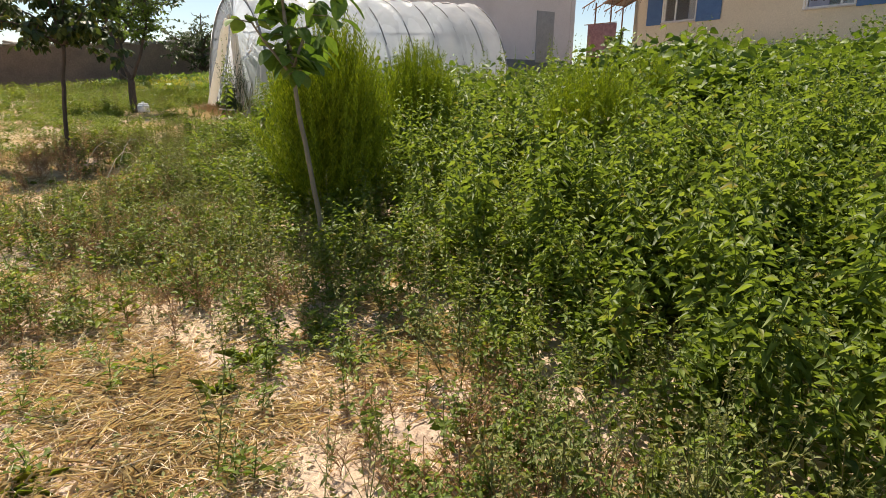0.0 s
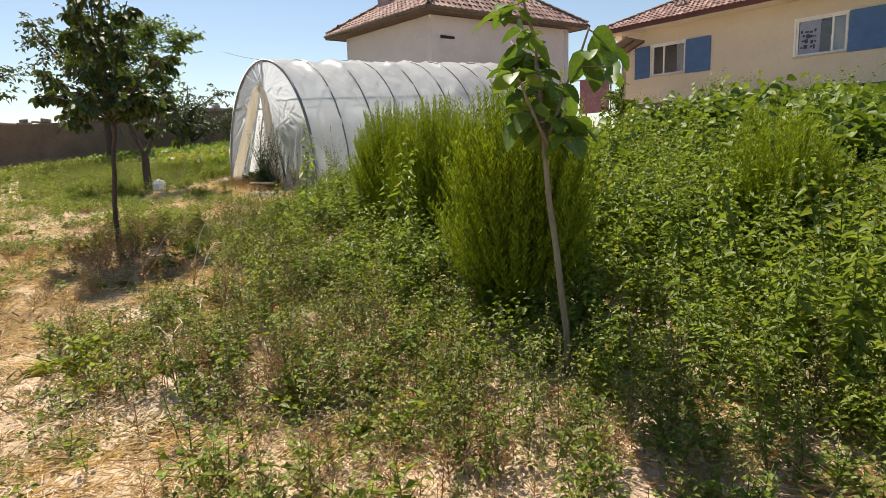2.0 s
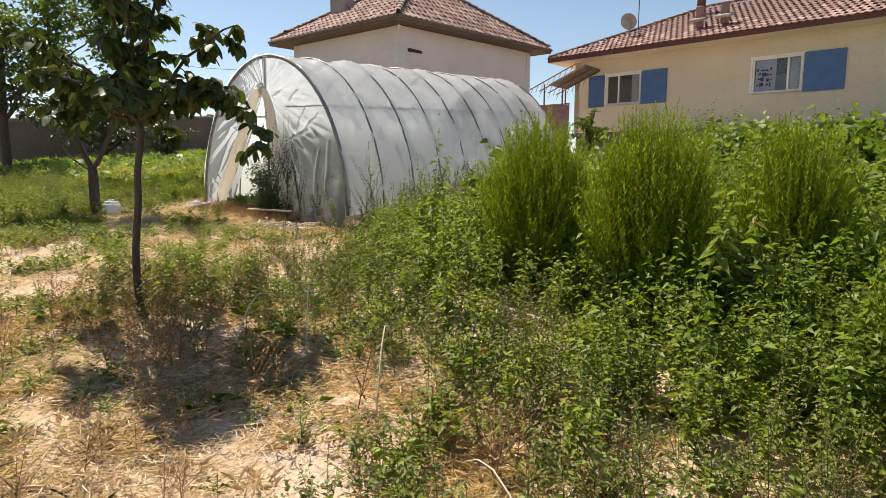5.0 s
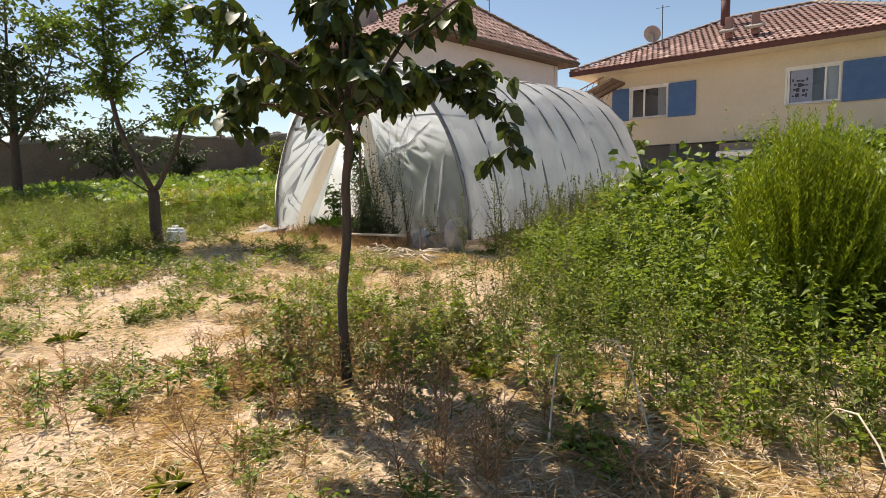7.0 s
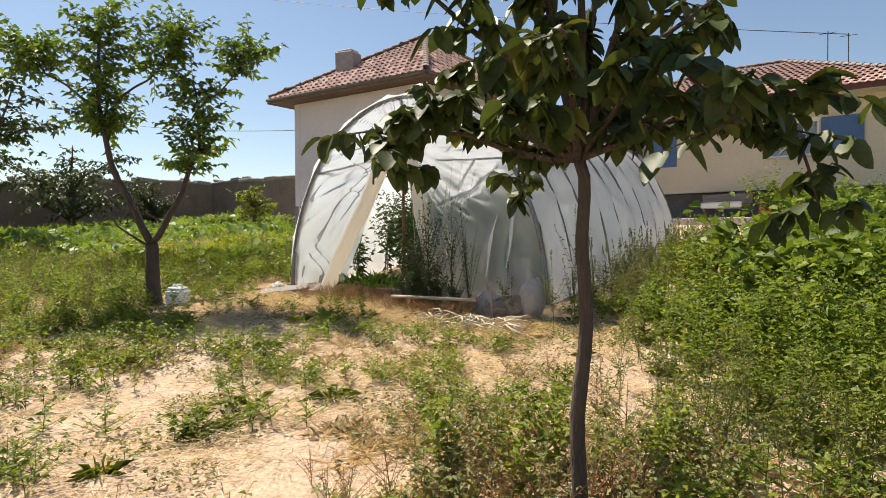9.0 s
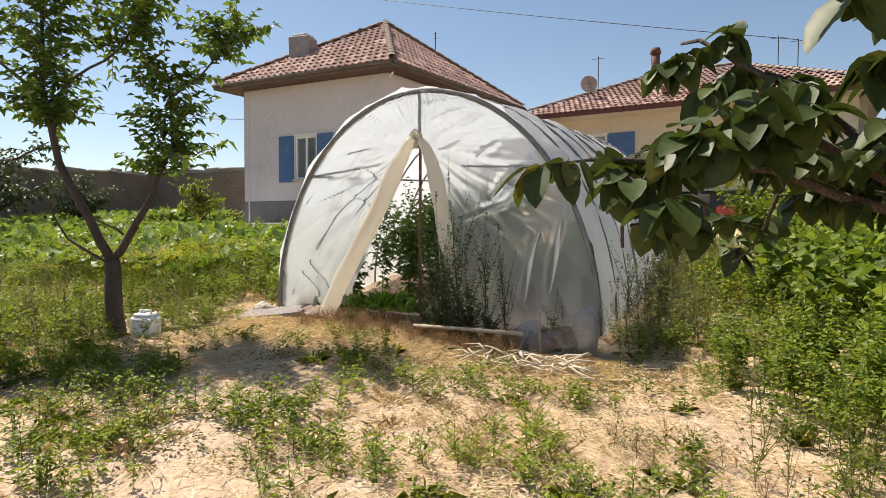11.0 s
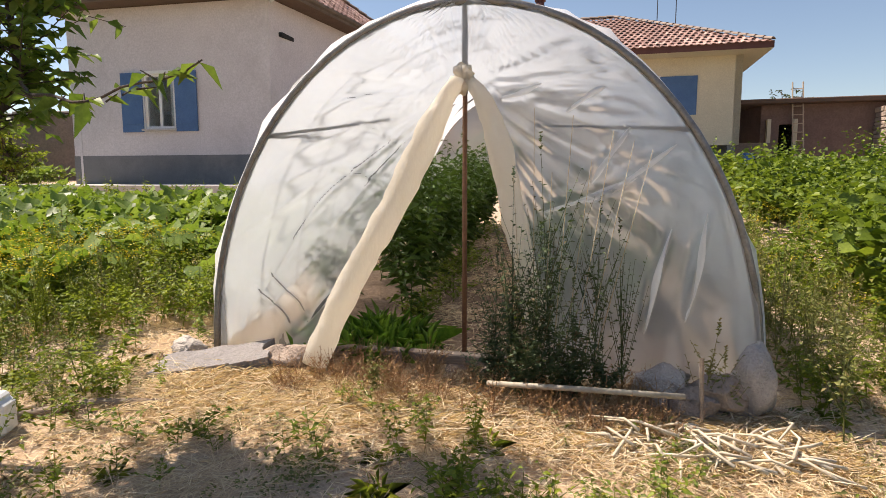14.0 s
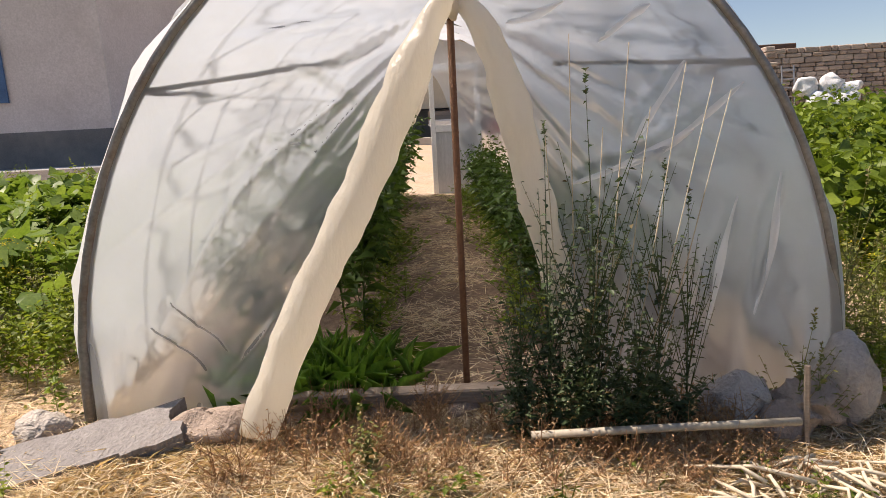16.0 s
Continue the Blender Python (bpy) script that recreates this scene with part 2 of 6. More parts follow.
M["fig"] = leafy("fig_leaves", (0.05, 0.105, 0.018), (0.1, 0.18, 0.03), (0.19, 0.28, 0.05), 0.4, 0.45)
M["vine"] = leafy("vine_leaves", (0.035, 0.07, 0.01), (0.1, 0.165, 0.02), (0.26, 0.33, 0.05), 0.4, 0.5)
M["far_leaf"] = leafy("far_tree_leaves", (0.03, 0.05, 0.02), (0.05, 0.08, 0.03), (0.09, 0.12, 0.045), 0.25)
M["weed3"] = leafy("dark_small_weed", (0.03, 0.055, 0.022), (0.06, 0.095, 0.04), (0.12, 0.155, 0.075), 0.25, dry=(0.2, 0.12, 0.06), dry_from=0.92)
M["sack2"] = solid("dusty_plastic_wrap", (0.38, 0.32, 0.28), (0.6, 0.53, 0.47), 6, 0.6, bumps=0.8, dist=0.03)
M["straw"] = leafy("straw", (0.5, 0.3, 0.17), (0.78, 0.57, 0.37), (0.95, 0.81, 0.6), 0.2, 0.75)
M["redstraw"] = leafy("red_brown_dry_weed", (0.2, 0.1, 0.05), (0.36, 0.2, 0.11), (0.52, 0.34, 0.19), 0.25, 0.8)
M["tan_grass"] = leafy("tan_dead_grass", (0.5, 0.31, 0.18), (0.74, 0.51, 0.33), (0.9, 0.74, 0.52), 0.3, 0.75)
M["yellow"] = leafy("yellow_flowers", (0.35, 0.28, 0.01), (0.55, 0.42, 0.01), (0.7, 0.55, 0.03), 0.3)

# ---------- mesh helpers ----------
BASE = {}


class Mesh:
    """Collects vertices and faces of one mesh."""

    def __init__(self):
        self.v, self.f = [], []

    def add(self, verts, faces):
        n = len(self.v)
        self.v += [tuple(p) for p in verts]
        self.f += [tuple(i + n for i in f) for f in faces]
        return self

    def box(self, c, s, rz=0.0, rx=0.0, ry=0.0, bevel=0.0):
        m = pose(*c, rx, ry, rz)
        h = [a / 2 for a in s]
        k = min(bevel, min(h) * 0.8)
        if k <= 0:
            vs = [m @ Vector((x * h[0], y * h[1], z * h[2])) for z in (-1, 1) for y in (-1, 1) for x in (-1, 1)]
            return self.add(vs, [(0, 2, 3, 1), (4, 5, 7, 6), (0, 1, 5, 4), (2, 6, 7, 3), (0, 4, 6, 2), (1, 3, 7, 5)])
        bm = bmesh.new()
        bmesh.ops.create_cube(bm, size=1.0)
        bmesh.ops.scale(bm, vec=s, verts=bm.verts)
        bmesh.ops.bevel(bm, geom=bm.edges[:], offset=k, segments=1, affect="EDGES")
        bm.verts.index_update()
        out = self.add([m @ v.co for v in bm.verts], [[v.index for v in f.verts] for f in bm.faces])
        bm.free()
        return out

    def tube(self, pts, radii, n=8, cap=True):
        pts = [Vector(p) for p in pts]
        if isinstance(radii, (int, float)):
            radii = [radii] * len(pts)
        rings, start, a = [], len(self.v), None
        for i, p in enumerate(pts):
            d = (pts[min(i + 1, len(pts) - 1)] - pts[max(i - 1, 0)]).normalized()
            if a is None:
                a = d.cross(Vector((0, 0, 1)) if abs(d.z) < 0.9 else Vector((1, 0, 0))).normalized()
            a = (a - d * a.dot(d)).normalized()
            b = a.cross(d)
            rings += [tuple(p + radii[i] * (a * math.cos(2 * math.pi * k / n) + b * math.sin(2 * math.pi * k / n))) for k in range(n)]
        self.v += rings
        for i in range(len(pts) - 1):
            for k in range(n):
                q, r = start + i * n + k, start + i * n + (k + 1) % n
                self.f.append((q, r, r + n, q + n))
        if cap:
            self.f.append(tuple(start + k for k in reversed(range(n))))
            self.f.append(tuple(start + (len(pts) - 1) * n + k for k in range(n)))
        return self

    def rough(self, amount, scale, seed=0):
        for i, p in enumerate(self.v):
            o = noise.noise_vector(Vector(p) * scale + Vector((seed, 0, 0)))
            self.v[i] = (p[0] + o.x * amount, p[1] + o.y * amount, p[2] + o.z * amount)
        return self


def base_of(ob):
    return BASE.get(ob.name, Vector((0, 0, 0)))


def thing(name, at, label, category, group="", kind=""):
    ob = new(name)
    ob.location, ob.empty_display_size = at, 0.1
    BASE[ob.name] = Vector(at)
    return tagged(ob, label, category, group, kind)


def part(name, mesh, material, parent=None, label="", smooth=False, origin=None):
    """One mesh object, given in world coordinates, under a thing or a part."""
    off = base_of(parent) if parent else Vector(origin or (0, 0, 0))
    data = bpy.data.meshes.new(name)
    data.from_pydata([tuple(Vector(p) - off) for p in mesh.v], [], mesh.f)
    data.materials.append(material)
    if smooth:
        data.polygons.foreach_set("use_smooth", [True] * len(data.polygons))
    data.update()
    ob = new(name, data)
    if parent:
        ob.parent = parent
        BASE[ob.name] = off
    else:
        ob.location = off
        BASE[ob.name] = off
    return tagged(ob, label)


def mesh_of(name, v, tris, material, parent=None, label="", at=None):
    """One mesh from arrays of vertices and triangles."""
    off = base_of(parent) if parent else Vector(at or (0, 0, 0))
    v = np.asarray(v, np.float32) - np.array(off, np.float32)
    data = bpy.data.meshes.new(name)
    data.vertices.add(len(v))
    data.vertices.foreach_set("co", v.ravel())
    data.loops.add(len(tris) * 3)
    data.loops.foreach_set("vertex_index", np.asarray(tris, np.int32).ravel())
    data.polygons.add(len(tris))
    data.polygons.foreach_set("loop_start", np.arange(len(tris), dtype=np.int32) * 3)
    data.materials.append(material)
    data.update(calc_edges=True)
    ob = new(name, data)
    if parent:
        ob.parent = parent
    else:
        ob.location = off
    BASE[ob.name] = off
    return tagged(ob, label)


def ground_z(x, y):
    """The lie of the land: falls gently towards the walker and to the side, rises to the houses."""
    x, y = np.asarray(x, float), np.asarray(y, float)
    z = -0.18 - np.where(x > 0, 0.05 * np.clip(x, 0, 16), 0.02 * np.clip(x, -14, 0))
    z = z + np.where(y < 0, 0.065 * np.clip(y, -9, 0), np.where(y < 10, 0.085 * y, 0.85 + 0.03 * np.clip(y - 10, 0, 14)))
    return z + 0.025 * np.sin(1.9 * x + 0.7 * y) * np.sin(1.3 * y - 0.4 * x) + 0.012 * np.sin(5.1 * x) * np.sin(4.3 * y + 1)


def gz(x, y):
    return float(ground_z(x, y))


# ---------- plant arithmetic ----------
def unit(a):
    return a / np.maximum(np.linalg.norm(a, axis=-1, keepdims=True), 1e-9)


def leaf_mesh(p, d, length, width, six=False, droop=0.25, fold=0.18, rng=None):
    """Folded leaves at p along d: rhombs of two triangles, six-cornered ones of four, or rounded cupped ones."""
    p, d = np.asarray(p, float), unit(np.asarray(d, float))
    n = len(p)
    length, width = np.broadcast_to(length, n)[:, None], np.broadcast_to(width, n)[:, None]
    up = np.tile([0.0, 0.0, 1.0], (n, 1))
    if rng is not None:
        up = unit(up + rng.normal(0, 0.45, (n, 3)))
    s = unit(np.cross(d, up))
    nn = np.cross(s, d)
    down = np.array([0, 0, -1.0])
    tip = p + d * length + down * droop * length
    if not six:
        mid = p + d * length * 0.42 + nn * width * fold
        v = np.stack([p, mid + s * width / 2, tip, mid - s * width / 2], 1)
        t = np.array([[0, 1, 2], [0, 2, 3]])
    elif six == "round":
        rows = []
        for f, w in ((0.1, 0.3), (0.35, 0.5), (0.62, 0.47), (0.86, 0.27)):
            c = p + d * length * f + down * droop * length * f * f
            rows += [c + s * width * w + nn * width * fold * w, c - nn * width * fold * 0.3, c - s * width * w + nn * width * fold * w]
        v = np.stack([p, *rows, tip], 1)
        t = [[0, 1, 2], [0, 2, 3], [13, 11, 10], [13, 12, 11]]
        for q in (1, 4, 7):
            t += [[q, q + 3, q + 4], [q, q + 4, q + 1], [q + 1, q + 4, q + 5], [q + 1, q + 5, q + 2]]
        t = np.array(t)
    else:
        a = p + d * length * 0.25 + nn * width * fold
        b = p + d * length * 0.68 + nn * width * fold + down * droop * 0.4 * length
        v = np.stack([p, a + s * width * 0.42, b + s * width * 0.45, tip, b - s * width * 0.45, a - s * width * 0.42], 1)
        t = np.array([[0, 1, 2], [0, 2, 3], [0, 3, 4], [0, 4, 5]])
    k = v.shape[1]
    tris = (t[None] + (np.arange(n) * k)[:, None, None]).reshape(-1, 3)
    return v.reshape(-1, 3), tris


def stems(a, b, r0, r1):
    """Three-sided tapered stems from the points a to the points b."""
    a, b = np.asarray(a, float), np.asarray(b, float)
    n = len(a)
    d = unit(b - a)
    s = unit(np.cross(d, np.tile([0.31, 0.2, 0.93], (n, 1)) + 0 * d))
    u = np.cross(d, s)
    r0, r1 = np.broadcast_to(r0, n)[:, None], np.broadcast_to(r1, n)[:, None]
    ring = [(math.cos(k * 2.0944), math.sin(k * 2.0944)) for k in range(3)]
    v = np.stack([a + r0 * (s * c + u * q) for c, q in ring] + [b + r1 * (s * c + u * q) for c, q in ring], 1)
    t = np.array([[0, 1, 4], [0, 4, 3], [1, 2, 5], [1, 5, 4], [2, 0, 3], [2, 3, 5]])
    return v.reshape(-1, 3), (t[None] + (np.arange(n) * 6)[:, None, None]).reshape(-1, 3)


def join(pieces):
    vs, ts, n = [], [], 0
    for v, t in pieces:
        vs.append(v)
        ts.append(t + n)
        n += len(v)
    return np.concatenate(vs), np.concatenate(ts)


def upright_weed(seed, h, leaves, ll, lw, branches=4, spread=0.35, six=False, droop=0.3, first=0.12, spike=0.0):
    """A branching weed with a leafy stem."""
    rng = np.random.default_rng(seed)
    lean = rng.normal(0, 0.06, 2)
    axes = [((0, 0, 0), (lean[0] * h, lean[1] * h, h))]
    for k in range(branches):
        f = rng.uniform(0.08, 0.6)
        az = rng.uniform(0, 2 * math.pi)
        ln = h * (1 - f) * rng.uniform(0.55, 0.95)
        a = np.array(axes[0][1]) * f
        axes.append((a, a + np.array([math.cos(az) * spread * ln, math.sin(az) * spread * ln, ln * 0.85])))
    out = [stems([a for a, _ in axes], [b for _, b in axes], np.array([0.003 + 0.003 * h] + [0.0018 + 0.001 * h] * branches), 0.001)]
    share = [max(3, int(leaves * np.linalg.norm(np.subtract(b, a)) / sum(np.linalg.norm(np.subtract(q, p)) for p, q in axes))) for a, b in axes]
    for (a, b), n in zip(axes, share):
        f = first + (1 - first) * (np.arange(n) + rng.uniform(0, 1, n)) / n
        p = np.array(a) + (np.array(b) - np.array(a)) * f[:, None]
        az = np.arange(n) * 2.4 + rng.uniform(0, 1.2, n)
        el = rng.uniform(-0.25, 0.75, n)
        d = np.stack([np.cos(az) * np.cos(el), np.sin(az) * np.cos(el), np.sin(el)], 1)
        size = (1.15 - 0.65 * f) * rng.uniform(0.7, 1.2, n)
        out.append(leaf_mesh(p, d, ll * size, lw * size, six, droop, rng=rng))
    if spike:
        top = np.array(axes[0][1])
        n = 26
        z = rng.uniform(0, spike, n)
        az = rng.uniform(0, 6.28, n)
        d = np.stack([np.cos(az), np.sin(az), rng.uniform(0.6, 1.6, n)], 1)
        out.append(leaf_mesh(top + np.stack([0 * z, 0 * z, z - spike * 0.4], 1), d, 0.022, 0.012, rng=rng))
    return join(out)


def tuft(seed, n, h, spread, width, droop=0.5):
    """Grass: arching blades from one root."""
    rng = np.random.default_rng(seed)
    az, el = rng.uniform(0, 6.28, n), rng.uniform(0.5, 1.45, n)
    d = np.stack([np.cos(az) * np.cos(el), np.sin(az) * np.cos(el), np.sin(el)], 1)
    p = np.stack([rng.normal(0, spread, n), rng.normal(0, spread, n), np.zeros(n)], 1)
    return leaf_mesh(p, d, h * rng.uniform(0.5, 1.1, n), width, droop=droop, fold=0.3, rng=rng)


def creeper(seed, n, r, ll):
    """A low mat of small leaves."""
    rng = np.random.default_rng(seed)
    az, rr = rng.uniform(0, 6.28, n), r * np.sqrt(rng.uniform(0, 1, n))
    p = np.stack([np.cos(az) * rr, np.sin(az) * rr, rng.uniform(0.0, 0.09, n) * (1.3 - rr / r) + 0.005], 1)
    d = np.stack([np.cos(az) + rng.normal(0, 0.7, n), np.sin(az) + rng.normal(0, 0.7, n), rng.uniform(0.1, 0.9, n)], 1)
    return leaf_mesh(p, d, ll * rng.uniform(0.6, 1.2, n), ll * 0.5, rng=rng)


def sow(name, templates, xy, scale, material, label, category, seed=1, sink=0.01, tilt=0.1):
    """Plants from the templates at the places xy, joined into one object of stuff."""
    rng = np.random.default_rng(seed)
    xy, out = np.asarray(xy, float), []
    pick = rng.integers(0, len(templates), len(xy))
    yaw = rng.uniform(0, 6.28, len(xy))
    scale = np.broadcast_to(scale, len(xy)) * rng.uniform(0.75, 1.2, len(xy))
    lx, ly = rng.normal(0, tilt, len(xy)), rng.normal(0, tilt, len(xy))
    z = ground_z(xy[:, 0], xy[:, 1]) - sink
    for k, (v, t) in enumerate(templates):
        i = np.nonzero(pick == k)[0]
        if not len(i):
            continue
        c, s = np.cos(yaw[i])[:, None], np.sin(yaw[i])[:, None]
        q = v[None] * scale[i][:, None, None]
        x = q[..., 0] * c - q[..., 1] * s + q[..., 2] * lx[i][:, None] + xy[i, 0][:, None]
        y = q[..., 0] * s + q[..., 1] * c + q[..., 2] * ly[i][:, None] + xy[i, 1][:, None]
        w = np.stack([x, y, q[..., 2] + z[i][:, None]], -1)
        out.append((w.reshape(-1, 3), (t[None] + (np.arange(len(i)) * len(v))[:, None, None]).reshape(-1, 3)))
    if not out:
        return None
    v, t = join(out)
    return tagged(mesh_of(name, v, t, material), label, category, kind="stuff")


def scatter(seed, n, box, keep):
    """n tries of places in box, kept with the chance keep(x, y)."""
    rng = np.random.default_rng(seed)
    x, y = rng.uniform(box[0], box[1], n), rng.uniform(box[2], box[3], n)
    k = rng.uniform(0, 1, n) < np.clip(keep(x, y), 0, 1)
    return np.stack([x[k], y[k]], 1)


def clumps(x, y, size=1.0, seed=0.0):
    """A smooth patchy field between 0 and 1."""
    u, w = x / size + seed * 3.1, y / size - seed * 1.7
    return 0.5 + 0.25 * (np.sin(1.7 * u + 1.1 * np.sin(1.3 * w)) + np.sin(1.9 * w + 1.3 * np.sin(1.1 * u + 2)))


# ---------- ground ----------
def build_ground():
    xs = np.concatenate([[-3000, -600, -150, -60, -40], np.arange(-26, -4, 0.8), np.arange(-4, 14, 0.14), np.arange(14, 27, 0.8), [40, 60, 150, 600, 3000]])
    ys = np.concatenate([[-3000, -600, -150, -50, -25, -15, -11], np.arange(-9, 3, 0.14), np.arange(3, 26, 0.6), [30, 45, 80, 150, 600, 3000]])
    gx, gy = np.meshgrid(xs, ys)
    z = ground_z(gx, gy)
    near = (np.abs(gx) < 30) & (gy > -10) & (gy < 28)
    rng = np.random.default_rng(5)
    z = z + np.where(near, rng.normal(0, 0.008, z.shape), 0)
    nx = len(xs)
    idx = np.arange(z.size).reshape(z.shape)
    a, b, c, d = idx[:-1, :-1].ravel(), idx[:-1, 1:].ravel(), idx[1:, 1:].ravel(), idx[1:, :-1].ravel()
    tris = np.concatenate([np.stack([a, b, c], 1), np.stack([a, c, d], 1)])
    ob = mesh_of("ground", np.stack([gx.ravel(), gy.ravel(), z.ravel()], 1), tris, M["soil"])
    ob.data.polygons.foreach_set("use_smooth", [True] * len(ob.data.polygons))
    return tagged(ob, "dry pale soil with scattered straw and bare patches", "ground", kind="structure")


build_ground()

# ---------- polytunnel ----------
HALF, RISE, LONG, CLIMB = 1.8, 2.18, 6.05, 0.055
CX = 0.08


def arch_pt(a, y, k=1.0):
    """A point of the hoop at the angle a (0 at the one foot, pi at the other)."""
    return Vector((CX + HALF * k * math.cos(a), y, CLIMB * y - 0.12 + (RISE + 0.12) * k * math.sin(a)))


PLEATS = [(-0.63, 1.5, -0.29, 1.28), (-0.77, 1.2, -0.4, 1.04), (1.07, 1.38, 0.87, 1.06), (1.35, 1.29, 0.88, 0.93), (1.12, 1.08, 0.58, 0.88), (0.3, 1.57, 0.55, 1.65), (0.72, 1.5, 0.94, 1.64), (1.34, 0.79, 1.19, 0.13), (1.55, 0.9, 1.44, 0.23), (1.12, 1.08, 0.8, 0.94), (-1.25, 0.48, -0.98, 0.14), (-1.37, 0.38, -1.09, 0.09)]


def build_tunnel():
    th = thing("polytunnel", (CX, 0, 0), "arched greenhouse of wrinkled milky plastic film over metal hoops", "greenhouse")
    n = 36
    hoops = [i * LONG / 9 for i in range(10)]
    for k, y in enumerate(hoops):
        part("hoop", Mesh().tube([arch_pt(math.pi * i / n, y, 1.012 if k else 1.0) for i in range(n + 1)], 0.014 if k else 0.026, 8), M["pipe"], th, smooth=True)
    for a in (0.72, 2.42):
        part("purlin", Mesh().tube([arch_pt(a, y, 0.985) for y in (0.0, LONG)], 0.014, 6), M["pipe"], th, smooth=True)
    # skin, sagging between the hoops and creased
    sk, ny, na = Mesh(), 92, 64
    for j in range(ny + 1):
        y = -0.02 + (LONG + 0.04) * j / ny
        u = (y / (LONG / 9)) % 1.0
        sag = 0.035 * math.sin(math.pi * u) ** 0.8
        for i in range(na + 1):
            a = math.pi * i / na
            w = math.sin(a)
            crease = 0.02 * (1 - abs(noise.noise(Vector((a * 2.6 + y * 2.1, y * 1.7 - a * 3.1, 6.0))))) ** 6 + 0.026 * noise.noise(Vector((a * 3.1 + y * 1.4, y * 1.1 - a * 1.7, 3.0)))
            crease += 0.022 * noise.ridged_multi_fractal(Vector((a * 2.2 - y * 2.6, a * 4.5 + y * 0.9, 1.0)), 1.0, 2.0, 3, 1.0, 2.0) * (1 - abs(2 * u - 1)) * 0.6
            p = arch_pt(a, y, 1.01 - sag * (0.35 + 0.65 * w) + crease)
            sk.v.append(tuple(p))
    for j in range(ny):
        for i in range(na):
            q = j * (na + 1) + i
            sk.f.append((q, q + 1, q + na + 2, q + na + 1))
    part("film_cover", sk, M["film"], th, "wrinkled translucent plastic film", smooth=True)

    # end sheets with a parted opening
    def opening(z, side):
        """Half-width of the opening at the height z."""
        f = max(0.0, min(1.0, (1.68 - z) / 1.74))
        return (0.9 * f ** 0.92) if side < 0 else (0.50 * f ** 0.6)

    def end_sheet(y, side, name):
        m = Mesh()
        nz, nx = (120, 110) if y < 1 else (40, 30)
        zb, lift = -0.16, CLIMB * y
        for j in range(nz + 1):
            z = zb + (RISE - 0.005 - zb) * j / nz
            edge = HALF * math.sqrt(max(0.0, 1 - ((z + 0.12) / (RISE + 0.12)) ** 2)) if z > -0.12 else HALF
            inner = opening(z, side) if z < 1.68 else 0.0
            inner = min(inner, edge)
            for i in range(nx + 1):
                f = i / nx
                x = inner + (edge - inner) * f
                # folds fan out from the knot
                dx, dz = x, 1.68 - z
                ang = math.atan2(dx, dz + 0.001)
                rad = math.hypot(dx, dz)
                amp = min(1, rad * 1.5) * (1 - f) ** 0.4 * min(1, (1 - f) * 6) * min(1, 0.15 + f * 5)
                fold = 0.06 * amp * noise.noise(Vector((ang * 5.0 * (1.5 if side > 0 else 1), rad * 0.7, 2.0 + side + y)))
                fold -= 0.045 * amp * (1 - abs(noise.noise(Vector((ang * 6.5, rad * 0.9, 7.0 + side + y))))) ** 7
                fold += 0.02 * amp * noise.noise(Vector((ang * 19, rad * 1.1, 5.0 + side)))
                if z < 0.5:
                    fold += min(1, 0.1 + f * 5) * (0.5 - z) * 0.13 * noise.noise(Vector((x * 7.0, z * 0.6, 9.0 + side)))
                    fold -= (0.5 - z) * 0.06 * (1 - f * 0.5)
                if y < 1:
                    for x0, z0, x1, z1 in PLEATS:
                        px, pz, ux, uz = CX + side * x - x0, z - z0, x1 - x0, z1 - z0
                        g = (px * ux + pz * uz) / (ux * ux + uz * uz)
                        if -0.05 < g < 1.05:
                            off = (px * uz - pz * ux) / math.hypot(ux, uz) + 0.012 * math.sin(5 * g + x0)
                            taper = max(0.0, 1 - abs(2 * g - 1)) ** 0.5
                            fold -= 0.03 * taper * math.exp(-(off / 0.02) ** 2) - 0.025 * taper * math.exp(-((off - 0.045) / 0.03) ** 2)
                m.v.append((CX + side * x, y + fold - 0.015, z + lift))
        for j in range(nz):
            for i in range(nx):
                q = j * (nx + 1) + i
                m.f.append((q, q + 1, q + nx + 2, q + nx + 1))
        return part(name, m, M["film_front"], th, "slack translucent plastic sheet gathered to the middle", smooth=True)

    def crease(x0, z0, x1, z1):
        """A narrow tapered strip set a little proud, its white painting a crease's highlight."""
        n, m = 14, Mesh()
        ux, uz = x1 - x0, z1 - z0
        ln = math.hypot(ux, uz)
        sx, sz = -uz / ln, ux / ln
        for i in range(n + 1):
            g = i / n
            wob = 0.014 * math.sin(5 * g + 7 * x0)
            w = 0.003 + 0.014 * math.sin(math.pi * g) ** 0.7 * (1 + 0.35 * math.sin(9 * g + z0 * 5))
            for side, lift in ((-1, 0.0), (0, 0.012), (1, 0.0)):
                m.v.append((x0 + ux * g + wob + sx * side * w, -0.04 - lift - 0.02 * math.sin(math.pi * g), z0 + uz * g + wob + sz * side * w))
        for i in range(n):
            for k in range(2):
                q = 3 * i + k
                m.f.append((q, q + 1, q + 4, q + 3))
        return part("crease", m, M["crease"], th, "white strip painting the highlight along a crease of the sheet", smooth=True)

